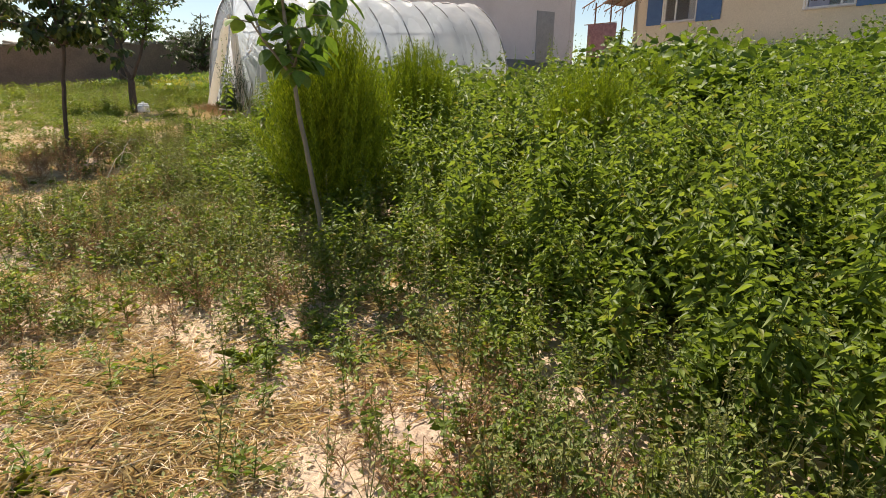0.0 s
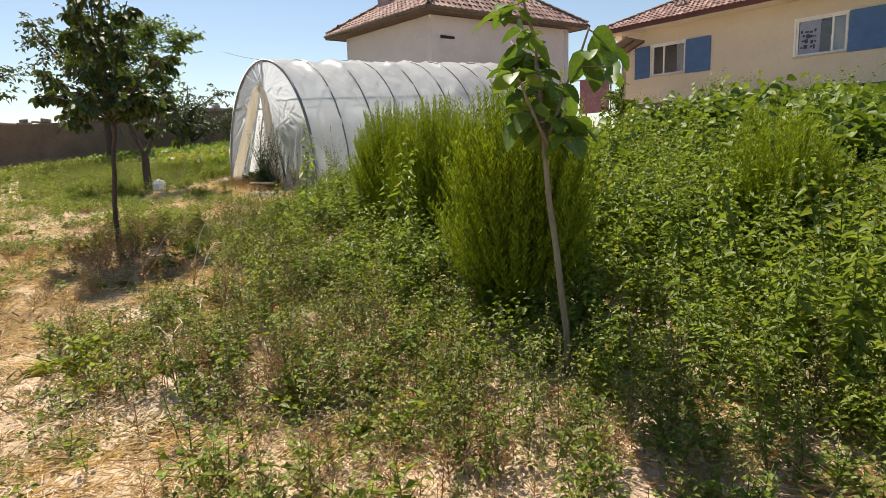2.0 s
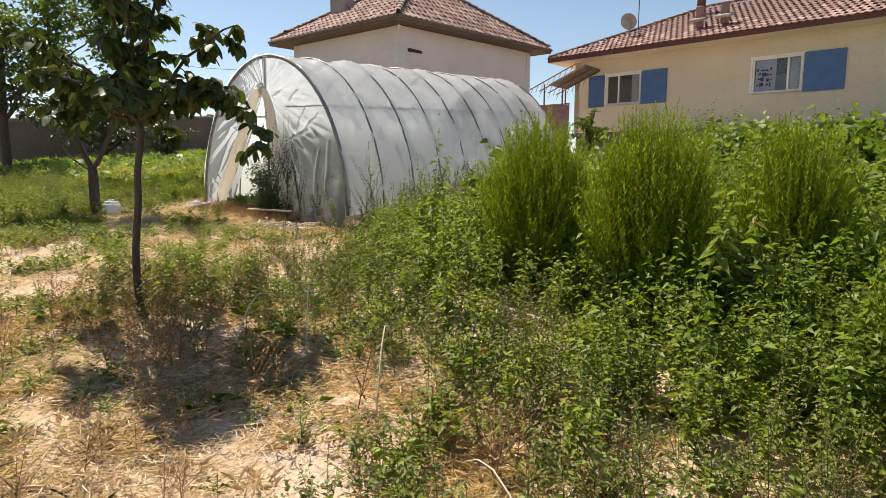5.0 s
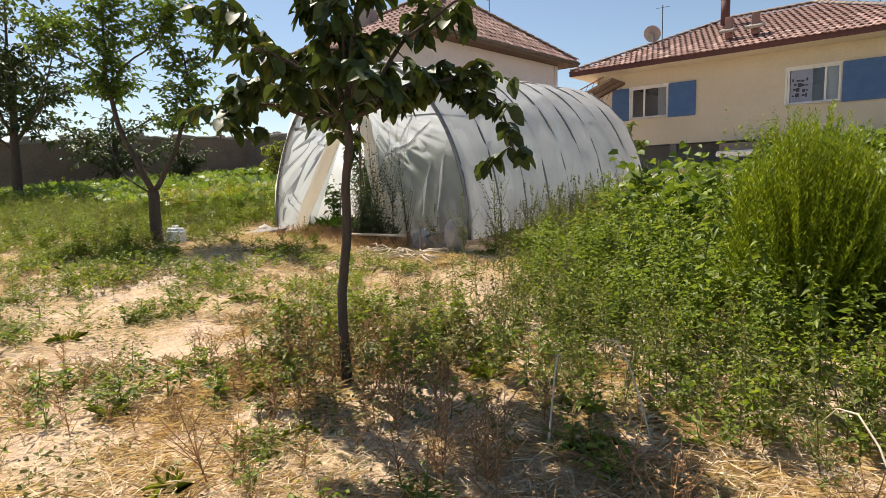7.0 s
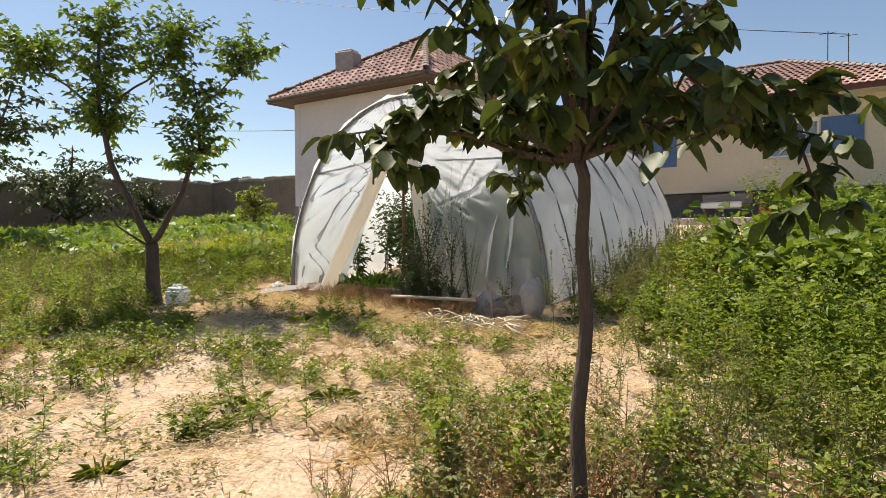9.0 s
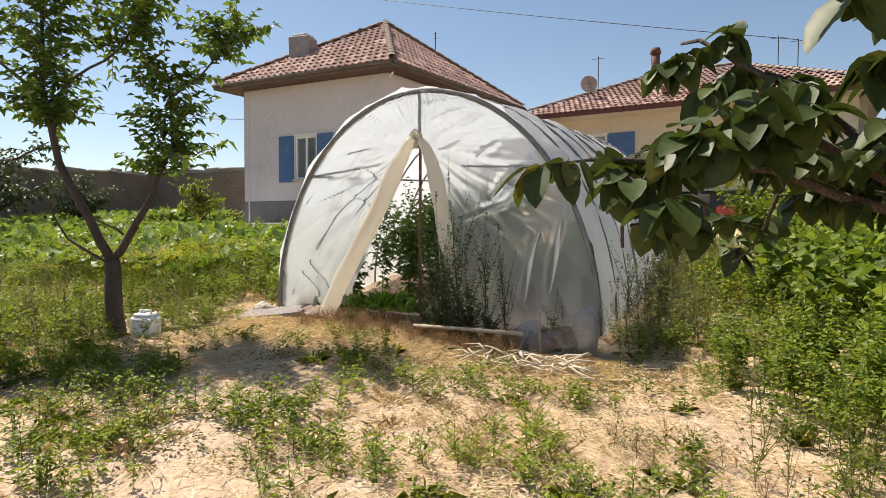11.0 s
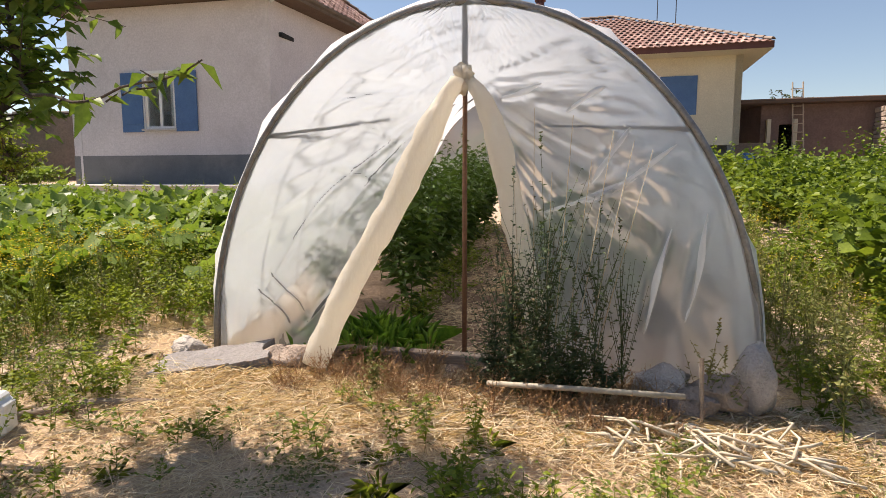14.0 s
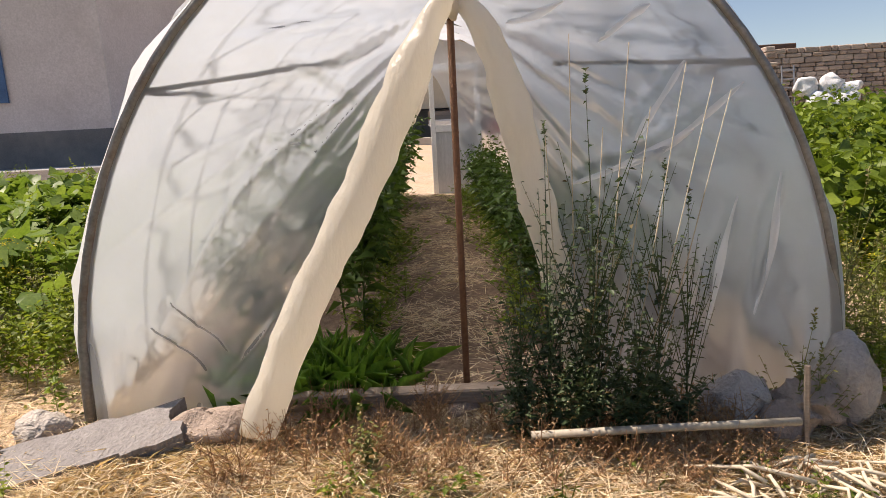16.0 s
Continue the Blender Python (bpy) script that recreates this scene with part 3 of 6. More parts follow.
    def roll(y, side):
        m, pts, rad = Mesh(), [], []
        for k in range(41):
            f = k / 40
            z = 1.70 - 1.78 * f
            x = side * opening(z, side) * (1.0 if side < 0 else 1.02) + side * 0.015
            bow = -0.12 - 0.17 * f ** 1.3 if side < 0 else -0.06 - 0.08 * f
            pts.append((CX + x + 0.012 * math.sin(7 * f + side), y + bow, z + CLIMB * y + 0.01 * math.sin(11 * f)))
            r = (0.042 + 0.05 * min(1, f * 5) - 0.01 * f) * (1 + 0.13 * noise.noise(Vector((f * 9, side, 4))))
            rad.append(r if side < 0 else r * 0.85)
        m.tube(pts, rad, 14)
        m.rough(0.014, 11, side)
        return part("rolled_edge", m, M["roll"], th, "cream rolled-up edge of plastic sheet", smooth=True)

    for y, s in ((0.0, -1), (0.0, 1), (LONG, -1), (LONG, 1)):
        end_sheet(y, s, "end_sheet")
    roll(0.0, -1), roll(0.0, 1), roll(LONG, -1)
    for q in PLEATS:
        if q[0] > 0:
            crease(*q)
    k = Mesh()
    for q in range(9):
        a = q * 2.4
        k.tube([(CX, -0.045, 1.70), (CX + 0.045 * math.cos(a), -0.075 - 0.02 * math.sin(a * 3), 1.71 + 0.07 * math.sin(a)), (CX + 0.07 * math.cos(a), -0.06, 1.70 + 0.1 * math.sin(a))], [0.03, 0.032, 0.012], 7)
    part("knot", k.rough(0.01, 20), M["roll"], th, "bunched knot of plastic tied to the post", smooth=True)
    part("centre_post", Mesh().tube([(CX, 0.03, -0.12), (CX, 0.03, 1.66)], 0.016, 8), M["rust"], th, "thin rusty metal post", smooth=True)
    part("upper_post", Mesh().tube([(CX, 0.02, 1.62), (CX, 0.02, RISE - 0.01)], 0.02, 8), M["pipe"], th, smooth=True)
    part("brace", Mesh().tube([arch_pt(0.72, 0.02, 0.99), (CX + 0.45, 0.05, 1.42)], 0.012, 6), M["pipe"], th, smooth=True)
    part("brace", Mesh().tube([arch_pt(2.42, 0.02, 0.99), (CX - 0.5, 0.05, 1.47)], 0.012, 6), M["pipe"], th, smooth=True)
    return th


build_tunnel()


def build_tunnel_floor():
    """Trodden darker brown earth between the hoops, a little above the yard."""
    xs, ys = np.linspace(-1.58, 1.74, 34), np.linspace(0.12, LONG - 0.08, 58)
    gx, gy = np.meshgrid(xs, ys)
    rng = np.random.default_rng(12)
    rim = np.minimum(np.minimum(gx - xs[0], xs[-1] - gx), np.minimum(gy - ys[0], ys[-1] - gy))
    z = ground_z(gx, gy) + np.where(rim < 0.01, -0.04, 0.03) + rng.normal(0, 0.007, gx.shape)
    idx = np.arange(z.size).reshape(z.shape)
    a, b, c, d = idx[:-1, :-1].ravel(), idx[:-1, 1:].ravel(), idx[1:, 1:].ravel(), idx[1:, :-1].ravel()
    tris = np.concatenate([np.stack([a, b, c], 1), np.stack([a, c, d], 1)])
    ob = mesh_of("tunnel_floor", np.stack([gx.ravel(), gy.ravel(), z.ravel()], 1), tris, M["floor_soil"])
    ob.data.polygons.foreach_set("use_smooth", [True] * len(ob.data.polygons))
    return tagged(ob, "trodden darker brown soil inside the greenhouse", "floor", kind="structure")


build_tunnel_floor()


def build_back_door():
    y, z0, x0 = LONG + 0.12, CLIMB * LONG - 0.12, CX + 0.32
    d = thing("white_door", (x0, y, z0), "old flaking white wooden door leaf standing open behind the tunnel", "door")
    for dx in (-0.33, 0.33):
        part("stile", Mesh().box((x0 + dx, y, z0 + 0.98), (0.07, 0.04, 1.96), bevel=0.004), M["white"], d)
    for dz in (0.06, 1.05, 1.9):
        part("rail", Mesh().box((x0, y, z0 + dz), (0.588, 0.036, 0.1), bevel=0.004), M["white"], d)
    part("panel", Mesh().box((x0, y + 0.005, z0 + 0.55), (0.588, 0.012, 0.92)), M["curtain"], d, "grey lower panel")


build_back_door()


# ---------- houses ----------
def quad_wall(m, a, b, z0, z1, thick=0.25):
    a, b = Vector((*a, 0)), Vector((*b, 0))
    d = (b - a).normalized()
    nrm = Vector((-d.y, d.x, 0)) * thick
    vs = [Vector((p.x, p.y, z)) for z in (z0, z1) for p in (a, b, b + nrm, a + nrm)]
    m.add(vs, [(0, 3, 2, 1), (4, 5, 6, 7), (0, 1, 5, 4), (1, 2, 6, 5), (2, 3, 7, 6), (3, 0, 4, 7)])
    return m


def wall_with_holes(a, b, z0, z1, holes, thick=0.25):
    """A wall from a to b with openings (from, to, low, high) along it that go through, as one connected shell."""
    a, b = Vector(a), Vector(b)
    ln = (b - a).length
    d = (b - a) / ln
    nrm = Vector((-d.y, d.x)) * thick
    ss = sorted({0.0, ln, *(v for h in holes for v in h[:2])})
    zs = sorted({z0, z1, *(v for h in holes for v in h[2:])})
    m, index = Mesh(), {}

    def at(i, j, side):
        if (i, j, side) not in index:
            p = a + d * ss[i] + nrm * side
            index[i, j, side] = len(m.v)
            m.v.append((p.x, p.y, zs[j]))
        return index[i, j, side]

    def solid_cell(i, j):
        if not (0 <= i < len(ss) - 1 and 0 <= j < len(zs) - 1):
            return False
        s, z = (ss[i] + ss[i + 1]) / 2, (zs[j] + zs[j + 1]) / 2
        return not any(h[0] < s < h[1] and h[2] < z < h[3] for h in holes)

    for i in range(len(ss) - 1):
        for j in range(len(zs) - 1):
            if not solid_cell(i, j):
                continue
            m.f.append((at(i, j, 0), at(i + 1, j, 0), at(i + 1, j + 1, 0), at(i, j + 1, 0)))
            m.f.append((at(i, j, 1), at(i, j + 1, 1), at(i + 1, j + 1, 1), at(i + 1, j, 1)))
            for (di, dj), (p, q) in (((-1, 0), ((i, j), (i, j + 1))), ((1, 0), ((i + 1, j + 1), (i + 1, j))), ((0, -1), ((i + 1, j), (i, j))), ((0, 1), ((i, j + 1), (i + 1, j + 1)))):
                if not solid_cell(i + di, j + dj):
                    m.f.append((at(*p, 0), at(*q, 0), at(*q, 1), at(*p, 1)))
    return m


def window(house, a, d, s0, s1, lo, hi, shutters, poster=False, mullion=0.5):
    """A casement in the opening, with flat shutters (from, to) folded open on the wall. d: unit way along the wall; outside is to its right."""
    a, d = Vector(a), Vector(d)
    out = Vector((d.y, -d.x))
    rz = math.degrees(math.atan2(d.y, d.x))

    def at(s, z, o):
        p = a + d * s + out * o
        return (p.x, p.y, z)

    w = s1 - s0
    win = part("window", Mesh().box(at((s0 + s1) / 2, lo + 0.02, 0.03), (w + 0.1, 0.18, 0.05), rz, bevel=0.008), M["concrete"], house, "white framed casement window with blue shutters")
    fr = Mesh()
    for s in (s0 + 0.035, s1 - 0.035, s0 + w * mullion):
        fr.box(at(s, (lo + hi) / 2, -0.05), (0.07, 0.06, hi - lo), rz)
    for z in (lo + 0.08, hi - 0.035):
        fr.box(at((s0 + s1) / 2, z, -0.052), (w, 0.055, 0.07), rz)
    fr.box(at((s0 + s1) / 2, hi + 0.03, 0.012), (w + 0.16, 0.03, 0.07), rz)
    fr.box(at(s0 - 0.04, (lo + hi) / 2, 0.012), (0.07, 0.03, hi - lo), rz)
    part("frame", fr, M["white"], win)
    part("pane", Mesh().box(at((s0 + s1) / 2, (lo + hi) / 2, -0.07), (w - 0.1, 0.008, hi - lo - 0.1), rz), GLASS, win)
    part("curtain", Mesh().box(at(s1 - 0.17 * w, (lo + hi) / 2, -0.2), (w * 0.26, 0.02, hi - lo), rz), M["curtain"], win)
    if poster:
        part("poster", Mesh().box(at(s0 + w * 0.27, (lo + hi) / 2, -0.055), (w * 0.42, 0.01, hi - lo - 0.12), rz), M["poster"], win, "grey printed sheet in the window")
        pr, rng = Mesh(), random.Random(4)
        for k in range(16):
            pr.box(at(s0 + w * (0.1 + 0.34 * (k % 4 + rng.random() * 0.6) / 4), lo + (hi - lo) * (0.25 + 0.13 * (k // 4) + 0.06 * rng.random()), -0.047), (w * rng.uniform(0.02, 0.08), 0.008, (hi - lo) * rng.uniform(0.03, 0.12)), rz)
        tagged(part("print", pr, M["ink"], win), kind="stuff")
    for q0, q1 in shutters:
        sh = part("shutter", Mesh().box(at((q0 + q1) / 2, (lo + hi) / 2, 0.045), (q1 - q0, 0.035, hi - lo + 0.06), rz, bevel=0.005), M["blue"], house, "flat blue wooden shutter folded open")
        for z in (lo + 0.2, hi - 0.2):
            part("batten", Mesh().box(at((q0 + q1) / 2, z, 0.07), (q1 - q0 - 0.06, 0.02, 0.07), rz), M["blue"], sh)


def glass_material():
    m, nt, b, out = nodes_of("window_glass")
    b.inputs["Base Color"].default_value = (0.9, 0.95, 0.97, 1)
    b.inputs["Roughness"].default_value = 0.02
    b.inputs["Transmission Weight"].default_value = 0.95
    b.inputs["IOR"].default_value = 1.45
    return m


GLASS = glass_material()
TILE = (0.245, 0.37)


def tile_data(curved):
    m = Mesh()
    w, ln = TILE
    n = 6
    for j, (t, lift) in enumerate(((0.0, 0.035), (ln * 1.12, 0.0))):
        for i in range(n + 1):
            f = i / n
            h = 0.042 * math.sin(math.pi * min(1, f / 0.62)) if f < 0.62 else 0.006 * math.sin(math.pi * (f - 0.62) / 0.38)
            m.v.append(((f - 0.5) * w * 1.03, t, h + lift))
    for i in range(n):
        m.f.append((i, i + 1, i + n + 2, i + n + 1))
    k = len(m.v)
    for i in range(n + 1):
        p = m.v[i]
        m.v.append((p[0], p[1], p[2] - 0.022))
    for i in range(n):
        m.f.append((k + i, k + i + 1, i + 1, i))
    data = bpy.data.meshes.new("tile")
    data.from_pydata(m.v, [], m.f)
    data.materials.append(M["tile"])
    return data, m


TILE_MESH, TILE_SHAPE = tile_data(True)


def roof_face(corners, roof, limit=0):
    """Covers the slope with tiles: corners are eave left, eave right, top right, top left, seen from outside. The first limit tiles are parts, the rest one mesh."""
    el, er, tr, tl = [Vector(c) for c in corners]
    along = (er - el).normalized()
    nrm = along.cross(tl - el if (tl - el).length > 0.1 else tr - el).normalized()
    up = nrm.cross(along).normalized()
    slope = (tl - el).dot(up)
    rest, made, rng = Mesh(), 0, random.Random(8)
    rows = int(slope / TILE[1]) + 1
    for r in range(rows):
        t = r * TILE[1]
        f = min(1, (t + 0.18) / slope)
        a = (tl - el).dot(along) * f
        b = (er - el).length - (er - tr).dot(along) * f
        c = int((b - a) / TILE[0])
        for k in range(c + 1):
            s = a + (k + 0.5) * TILE[0]
            if s > b + 0.1:
                continue
            o = el + along * s + up * (t - 0.06) + nrm * (0.03 + rng.uniform(0, 0.012))
            mt = Matrix.Translation(o) @ Matrix((along, up, nrm)).transposed().to_4x4() @ pose(0, 0, 0, rng.uniform(-1, 1), 0, rng.uniform(-1.5, 1.5))
            if made < limit:
                ob = new("tile", TILE_MESH)
                ob.parent = roof
                ob.matrix_basis = Matrix.Translation(-base_of(roof)) @ mt
                made += 1
            else:
                rest.add([mt @ Vector(p) for p in TILE_SHAPE.v], TILE_SHAPE.f)
    if rest.v:
        tagged(part("tiles", rest, M["tile"], roof, smooth=False), kind="stuff")


def hip_caps(a, b, roof):
    a, b = Vector(a), Vector(b)
    n = int((b - a).length / 0.34)
    m = Mesh()
    d = (b - a) / n
    side = d.cross(Vector((0, 0, 1))).normalized()
    for k in range(n):
        p, q = a + d * k, a + d * (k + 1.12)
        pts = []
        for o, w in ((p, 0.13), (q, 0.105)):
            for i in range(7):
                g = math.pi * i / 6
                pts.append(o + side * w * math.cos(g) + Vector((0, 0, 0.02 + 0.085 * math.sin(g) + (0.03 if o is p else 0))))
        m.add(pts, [(i, i + 1, i + 8, i + 7) for i in range(6)])
    tagged(part("hip_tiles", m, M["coping_tile"], roof, "mortared pale hip tiles"), kind="stuff")


M["coping_tile"] = solid("mortared_hip_tile", (0.27, 0.2, 0.16), (0.4, 0.32, 0.27), 5.0, 0.9, fine=30, bumps=0.6)


def slab_of(corners, thick):
    m = Mesh()
    c = [Vector(p) for p in corners]
    n = len(c)
    low = [p - Vector((0, 0, thick)) for p in c]
    m.add(c + low, [tuple(range(n)), tuple(range(2 * n - 1, n - 1, -1))] + [(i, i + n, (i + 1) % n + n, (i + 1) % n) for i in range(n)])
    return m


def build_grey_house():
    fl, fr, rr, rl = (-12.05, 9.95), (-6.35, 9.9), (-5.35, 16.9), (-11.5, 17.1)
    z0, z1, ze = 0.62, 5.36, 5.5
    h = thing("grey_house", (-8.7, 13.4, 0.6), "grey-pink rendered village house with red hipped tile roof", "house")
    d = (Vector(fr) - Vector(fl)).normalized()
    win = (2.2, 3.08, 2.3, 3.72)
    wl = part("wall_front", wall_with_holes(fl, fr, z0, z1, [win]), M["wall_grey"], h)
    rw = Mesh()
    quad_wall(rw, fr, rr, z0, z1)
    part("wall_side", rw, M["wall_grey"], h)
    part("wall_back", quad_wall(Mesh(), rr, rl, z0, z1), M["wall_grey"], h)
    part("wall_far_side", quad_wall(Mesh(), rl, fl, z0, z1), M["wall_grey"], h)
    e = 0.012
    pl = Mesh()
    quad_wall(pl, (fl[0] - e, fl[1] - e), (fr[0] + e, fr[1] - e), z0 - 0.1, 1.68, 0.05)
    quad_wall(pl, (fr[0] + e, fr[1] - e), (rr[0] + e, rr[1]), z0 - 0.1, 1.68, 0.05)
    part("plinth", pl, M["plinth"], h, "dark grey painted plinth")
    window(h, fl, d, *win, [(1.56, 2.17), (3.11, 3.72)])
    # floor and ceiling coloured near-black for the shade behind the window
    part("room_floor", Mesh().box((-8.7, 13.4, 2.2), (5.0, 6.2, 0.1)), M["dark"], h)
    part("room_ceiling", Mesh().box((-8.7, 13.4, 4.6), (5.0, 6.2, 0.1)), M["dark"], h)
    # side door
    sd = (Vector(rr) - Vector(fr)).normalized()
    p = Vector(fr) + sd * 5.45
    rz = math.degrees(math.atan2(sd.y, sd.x))
    dr = part("door", Mesh().box((p.x + 0.02, p.y, 2.62), (0.92, 0.06, 2.06), rz, bevel=0.01), M["metal"], h, "plain grey metal door")
    part("door_handle", Mesh().tube([(p.x + 0.06, p.y + 0.3, 2.55), (p.x + 0.1, p.y + 0.3, 2.55), (p.x + 0.1, p.y + 0.18, 2.55)], 0.012, 6), M["pipe"], dr)
    # roof
    E = [Vector((-12.75, 9.35, ze)), Vector((-5.85, 9.3, ze)), Vector((-4.75, 17.5, ze)), Vector((-11.9, 17.7, ze))]
    top = Vector((-8.55, 13.3, 8.05))
    roof = part("roof", slab_of([p - Vector((0, 0, 0.02)) for p in E], 0.1).add([*E, top], [(0, 1, 4), (1, 2, 4), (2, 3, 4), (3, 0, 4)]), M["roof_under"], h, "red clay tile hipped roof")
    fa = Mesh()
    for a, b in zip(E, E[1:] + E[:1]):
        mid, dd = (a + b) / 2, b - a
        fa.box((mid.x, mid.y, ze - 0.04), (dd.length + 0.05, 0.05, 0.2), math.degrees(math.atan2(dd.y, dd.x)))
    part("gutter_board", fa, M["fascia"], roof, "weathered dark eaves board")
    gm = Mesh()
    for a, b in ((E[0], E[1]), (E[1], E[2])):
        dd = (b - a).normalized()
        o = Vector((dd.y, -dd.x, 0)) * 0.07
        gm.tube([a + o - Vector((0, 0, 0.02)), b + o - Vector((0, 0, 0.03))], 0.055, 8)
    part("gutter", gm, M["fascia"], roof, "sagging sheet gutter", smooth=True)
    roof_face((E[0], E[1], top, top), roof, 150)
    roof_face((E[1], E[2], top, top), roof, 150)
    roof_face((E[3], E[0], top, top), roof)
    for c in E:
        hip_caps(c + Vector((0, 0, 0.06)), top + Vector((0, 0, 0.08)), roof)
    ch = part("chimney", Mesh().box((-10.55, 11.2, 6.9), (0.8, 0.6, 0.85), 3, bevel=0.06).rough(0.06, 3), M["slab"], roof, "squat rendered chimney")
    part("chimney_cap", Mesh().box((-10.55, 11.2, 7.33), (0.6, 0.5, 0.1), 3, bevel=0.03), M["concrete"], ch)
    an = thing("tv_aerial", (-7.4, 15.0, 6.95), "thin television aerial on a roof pole", "aerial")
    part("mast", Mesh().tube([(-7.4, 15, 6.9), (-7.4, 15, 8.15)], 0.018, 6), M["wire"], an)
    for dz, w in ((0.72, 0.2), (0.9, 0.17)):
        part("rod", Mesh().tube([(-7.4 - w, 15, 7.2 + dz), (-7.4 + w, 15, 7.2 + dz)], 0.01, 5), M["wire"], an)
    part("lamp_bracket", Mesh().tube([(-6.2, 9.75, 5.2), (-5.95, 9.5, 5.22)], 0.03, 6), M["white"], h, "small white lamp under the eaves")
    pv = part("paving_front", Mesh().box((-9.6, 9.15, 0.82), (8.2, 1.6, 0.26), 0, bevel=0.02), M["concrete"])
    tagged(pv, "pale concrete apron along the house wall", "pavement", kind="structure")


build_grey_house()


def build_beige_house():
    a, b = (-5.55, 21.45), (6.95, 20.55)
    A, B = Vector(a), Vector(b)
    d = (B - A).normalized()
    back = Vector((-d.y, d.x)) * 8.5
    z0, z1, ze = 2.3, 5.62, 5.75
    h = thing("beige_house", (0.7, 24.5, 0.9), "beige rendered house on a dark open undercroft with hipped tile roof", "house")
    s = lambda x: (x - a[0]) / d.x
    w2 = (s(-3.9), s(-2.25), 3.47, 4.85)
    w1 = (s(2.33), s(4.05), 3.47, 4.85)
    part("wall_front", wall_with_holes(a, b, z0, z1, [w2, w1]), M["wall_beige"], h)
    part("wall_right", quad_wall(Mesh(), b, tuple(B + back), z0, z1), M["wall_beige"], h)
    part("wall_left", quad_wall(Mesh(), tuple(A + back), a, z0, z1), M["wall_beige"], h)
    part("wall_back", quad_wall(Mesh(), tuple(B + back), tuple(A + back), z0, z1), M["wall_beige"], h)
    c = (A + B) / 2 + back / 2
    rz = math.degrees(math.atan2(d.y, d.x))
    part("room_floor", Mesh().box((c.x, c.y, z0 + 0.1), (12.4, 8.3, 0.2), rz), M["plinth"], h)
    # ceiling coloured near-black for the shade in the room
    part("room_ceiling", Mesh().box((c.x, c.y, z1 - 0.2), (12.0, 8.0, 0.1), rz), M["dark"], h)
    # dark grey on wall and piers paints in the shade under the house
    part("undercroft_wall", quad_wall(Mesh(), tuple(A + back * 0.12), tuple(B + back * 0.12), 0.8, z0), M["plinth"], h, "recessed undercroft wall, its shade painted in dark grey")
    for x in (-5.3, -2.0, 1.4, 5.0, 6.7):
        p = A + d * s(x)
        q = p + Vector((-d.y, d.x)) * 0.2
        part("pier", Mesh().box((q.x, q.y, 1.6), (0.28, 0.28, 1.5), rz), M["plinth"], h)
    window(h, a, d, *w2, [(s(-4.78), s(-3.98)), (s(-2.2), s(-1.05))], mullion=0.36)
    window(h, a, d, *w1, [(s(4.1), s(5.42))], poster=True, mullion=0.72)
    eo = Vector((d.y, -d.x)) * 0.95
    E = [Vector((*(A + eo - d * 0.9), ze)), Vector((*(B + eo + d * 0.75), ze)), Vector((*(B + back - eo + d * 0.75), ze)), Vector((*(A + back - eo - d * 0.9), ze))]
    t1 = Vector((*(A + back * 0.5 + d * 4.6), 8.15))
    t2 = Vector((*(B + back * 0.5 - d * 4.6), 8.15))
    roof = part("roof", slab_of([p - Vector((0, 0, 0.02)) for p in E], 0.1).add([*E, t1, t2], [(0, 1, 5, 4), (1, 2, 5), (2, 3, 4, 5), (3, 0, 4)]), M["roof_under"], h, "faded red clay tile hipped roof")
    fa = Mesh()
    for p, q in zip(E, E[1:] + E[:1]):
        mid, dd = (p + q) / 2, q - p
        fa.box((mid.x, mid.y, ze - 0.05), (dd.length + 0.06, 0.06, 0.24), math.degrees(math.atan2(dd.y, dd.x)))
    part("fascia", fa, M["fascia_red"], roof, "dark red eaves board")
    so = slab_of([p - Vector((0, 0, 0.135)) for p in E], 0.05)
    part("soffit", so, M["wall_beige"], roof, "cream boarded soffit")
    roof_face((E[0], E[1], t2, t1), roof, 300)
    roof_face((E[3], E[0], t1, t1), roof)
    roof_face((E[1], E[2], t2, t2), roof)
    for p, q in ((E[0], t1), (E[1], t2), (t1, t2)):
        hip_caps(p + Vector((0, 0, 0.06)), q + Vector((0, 0, 0.06)), roof)
    for x, y, zb, zt in ((0.1, 21.3, 6.4, 7.25), (1.1, 21.2, 6.4, 7.25)):
        chm = part("chimney", Mesh().box((x, y, (zb + zt) / 2), (0.26, 0.26, zt - zb), rz, bevel=0.02), M["tile"], roof, "small red brick chimney")
        part("flashing", Mesh().box((x, y - 0.1, 6.72), (0.6, 0.6, 0.12), rz, rx=18, bevel=0.03), M["coping"], chm)
    fl = part("flue", Mesh().tube([(-0.6, 23.8, 7.6), (-0.6, 23.8, 8.75)], 0.19, 10).tube([(-0.6, 23.8, 8.75), (-0.6, 23.8, 9.0)], [0.25, 0.2], 10), M["fascia_red"], roof, "capped metal flue", smooth=True)
    di = thing("satellite_dish", (-3.2, 22.0, 6.6), "grey satellite dish on the tiled roof", "dish")
    bowl = Mesh()
    for r, q in ((0.0, 0.0), (0.2, 0.03), (0.38, 0.1)):
        for k in range(16):
            g = 2 * math.pi * k / 16
            v = Vector((r * math.cos(g), -q, r * math.sin(g)))
            bowl.v.append(tuple(Matrix.Rotation(0.5, 3, "X") @ v + Vector((-3.2, 22.0, 7.3))))
    for j in range(2):
        for k in range(16):
            bowl.f.append((j * 16 + k, j * 16 + (k + 1) % 16, (j + 1) * 16 + (k + 1) % 16, (j + 1) * 16 + k))
    part("bowl", bowl, M["metal"], di, smooth=True)
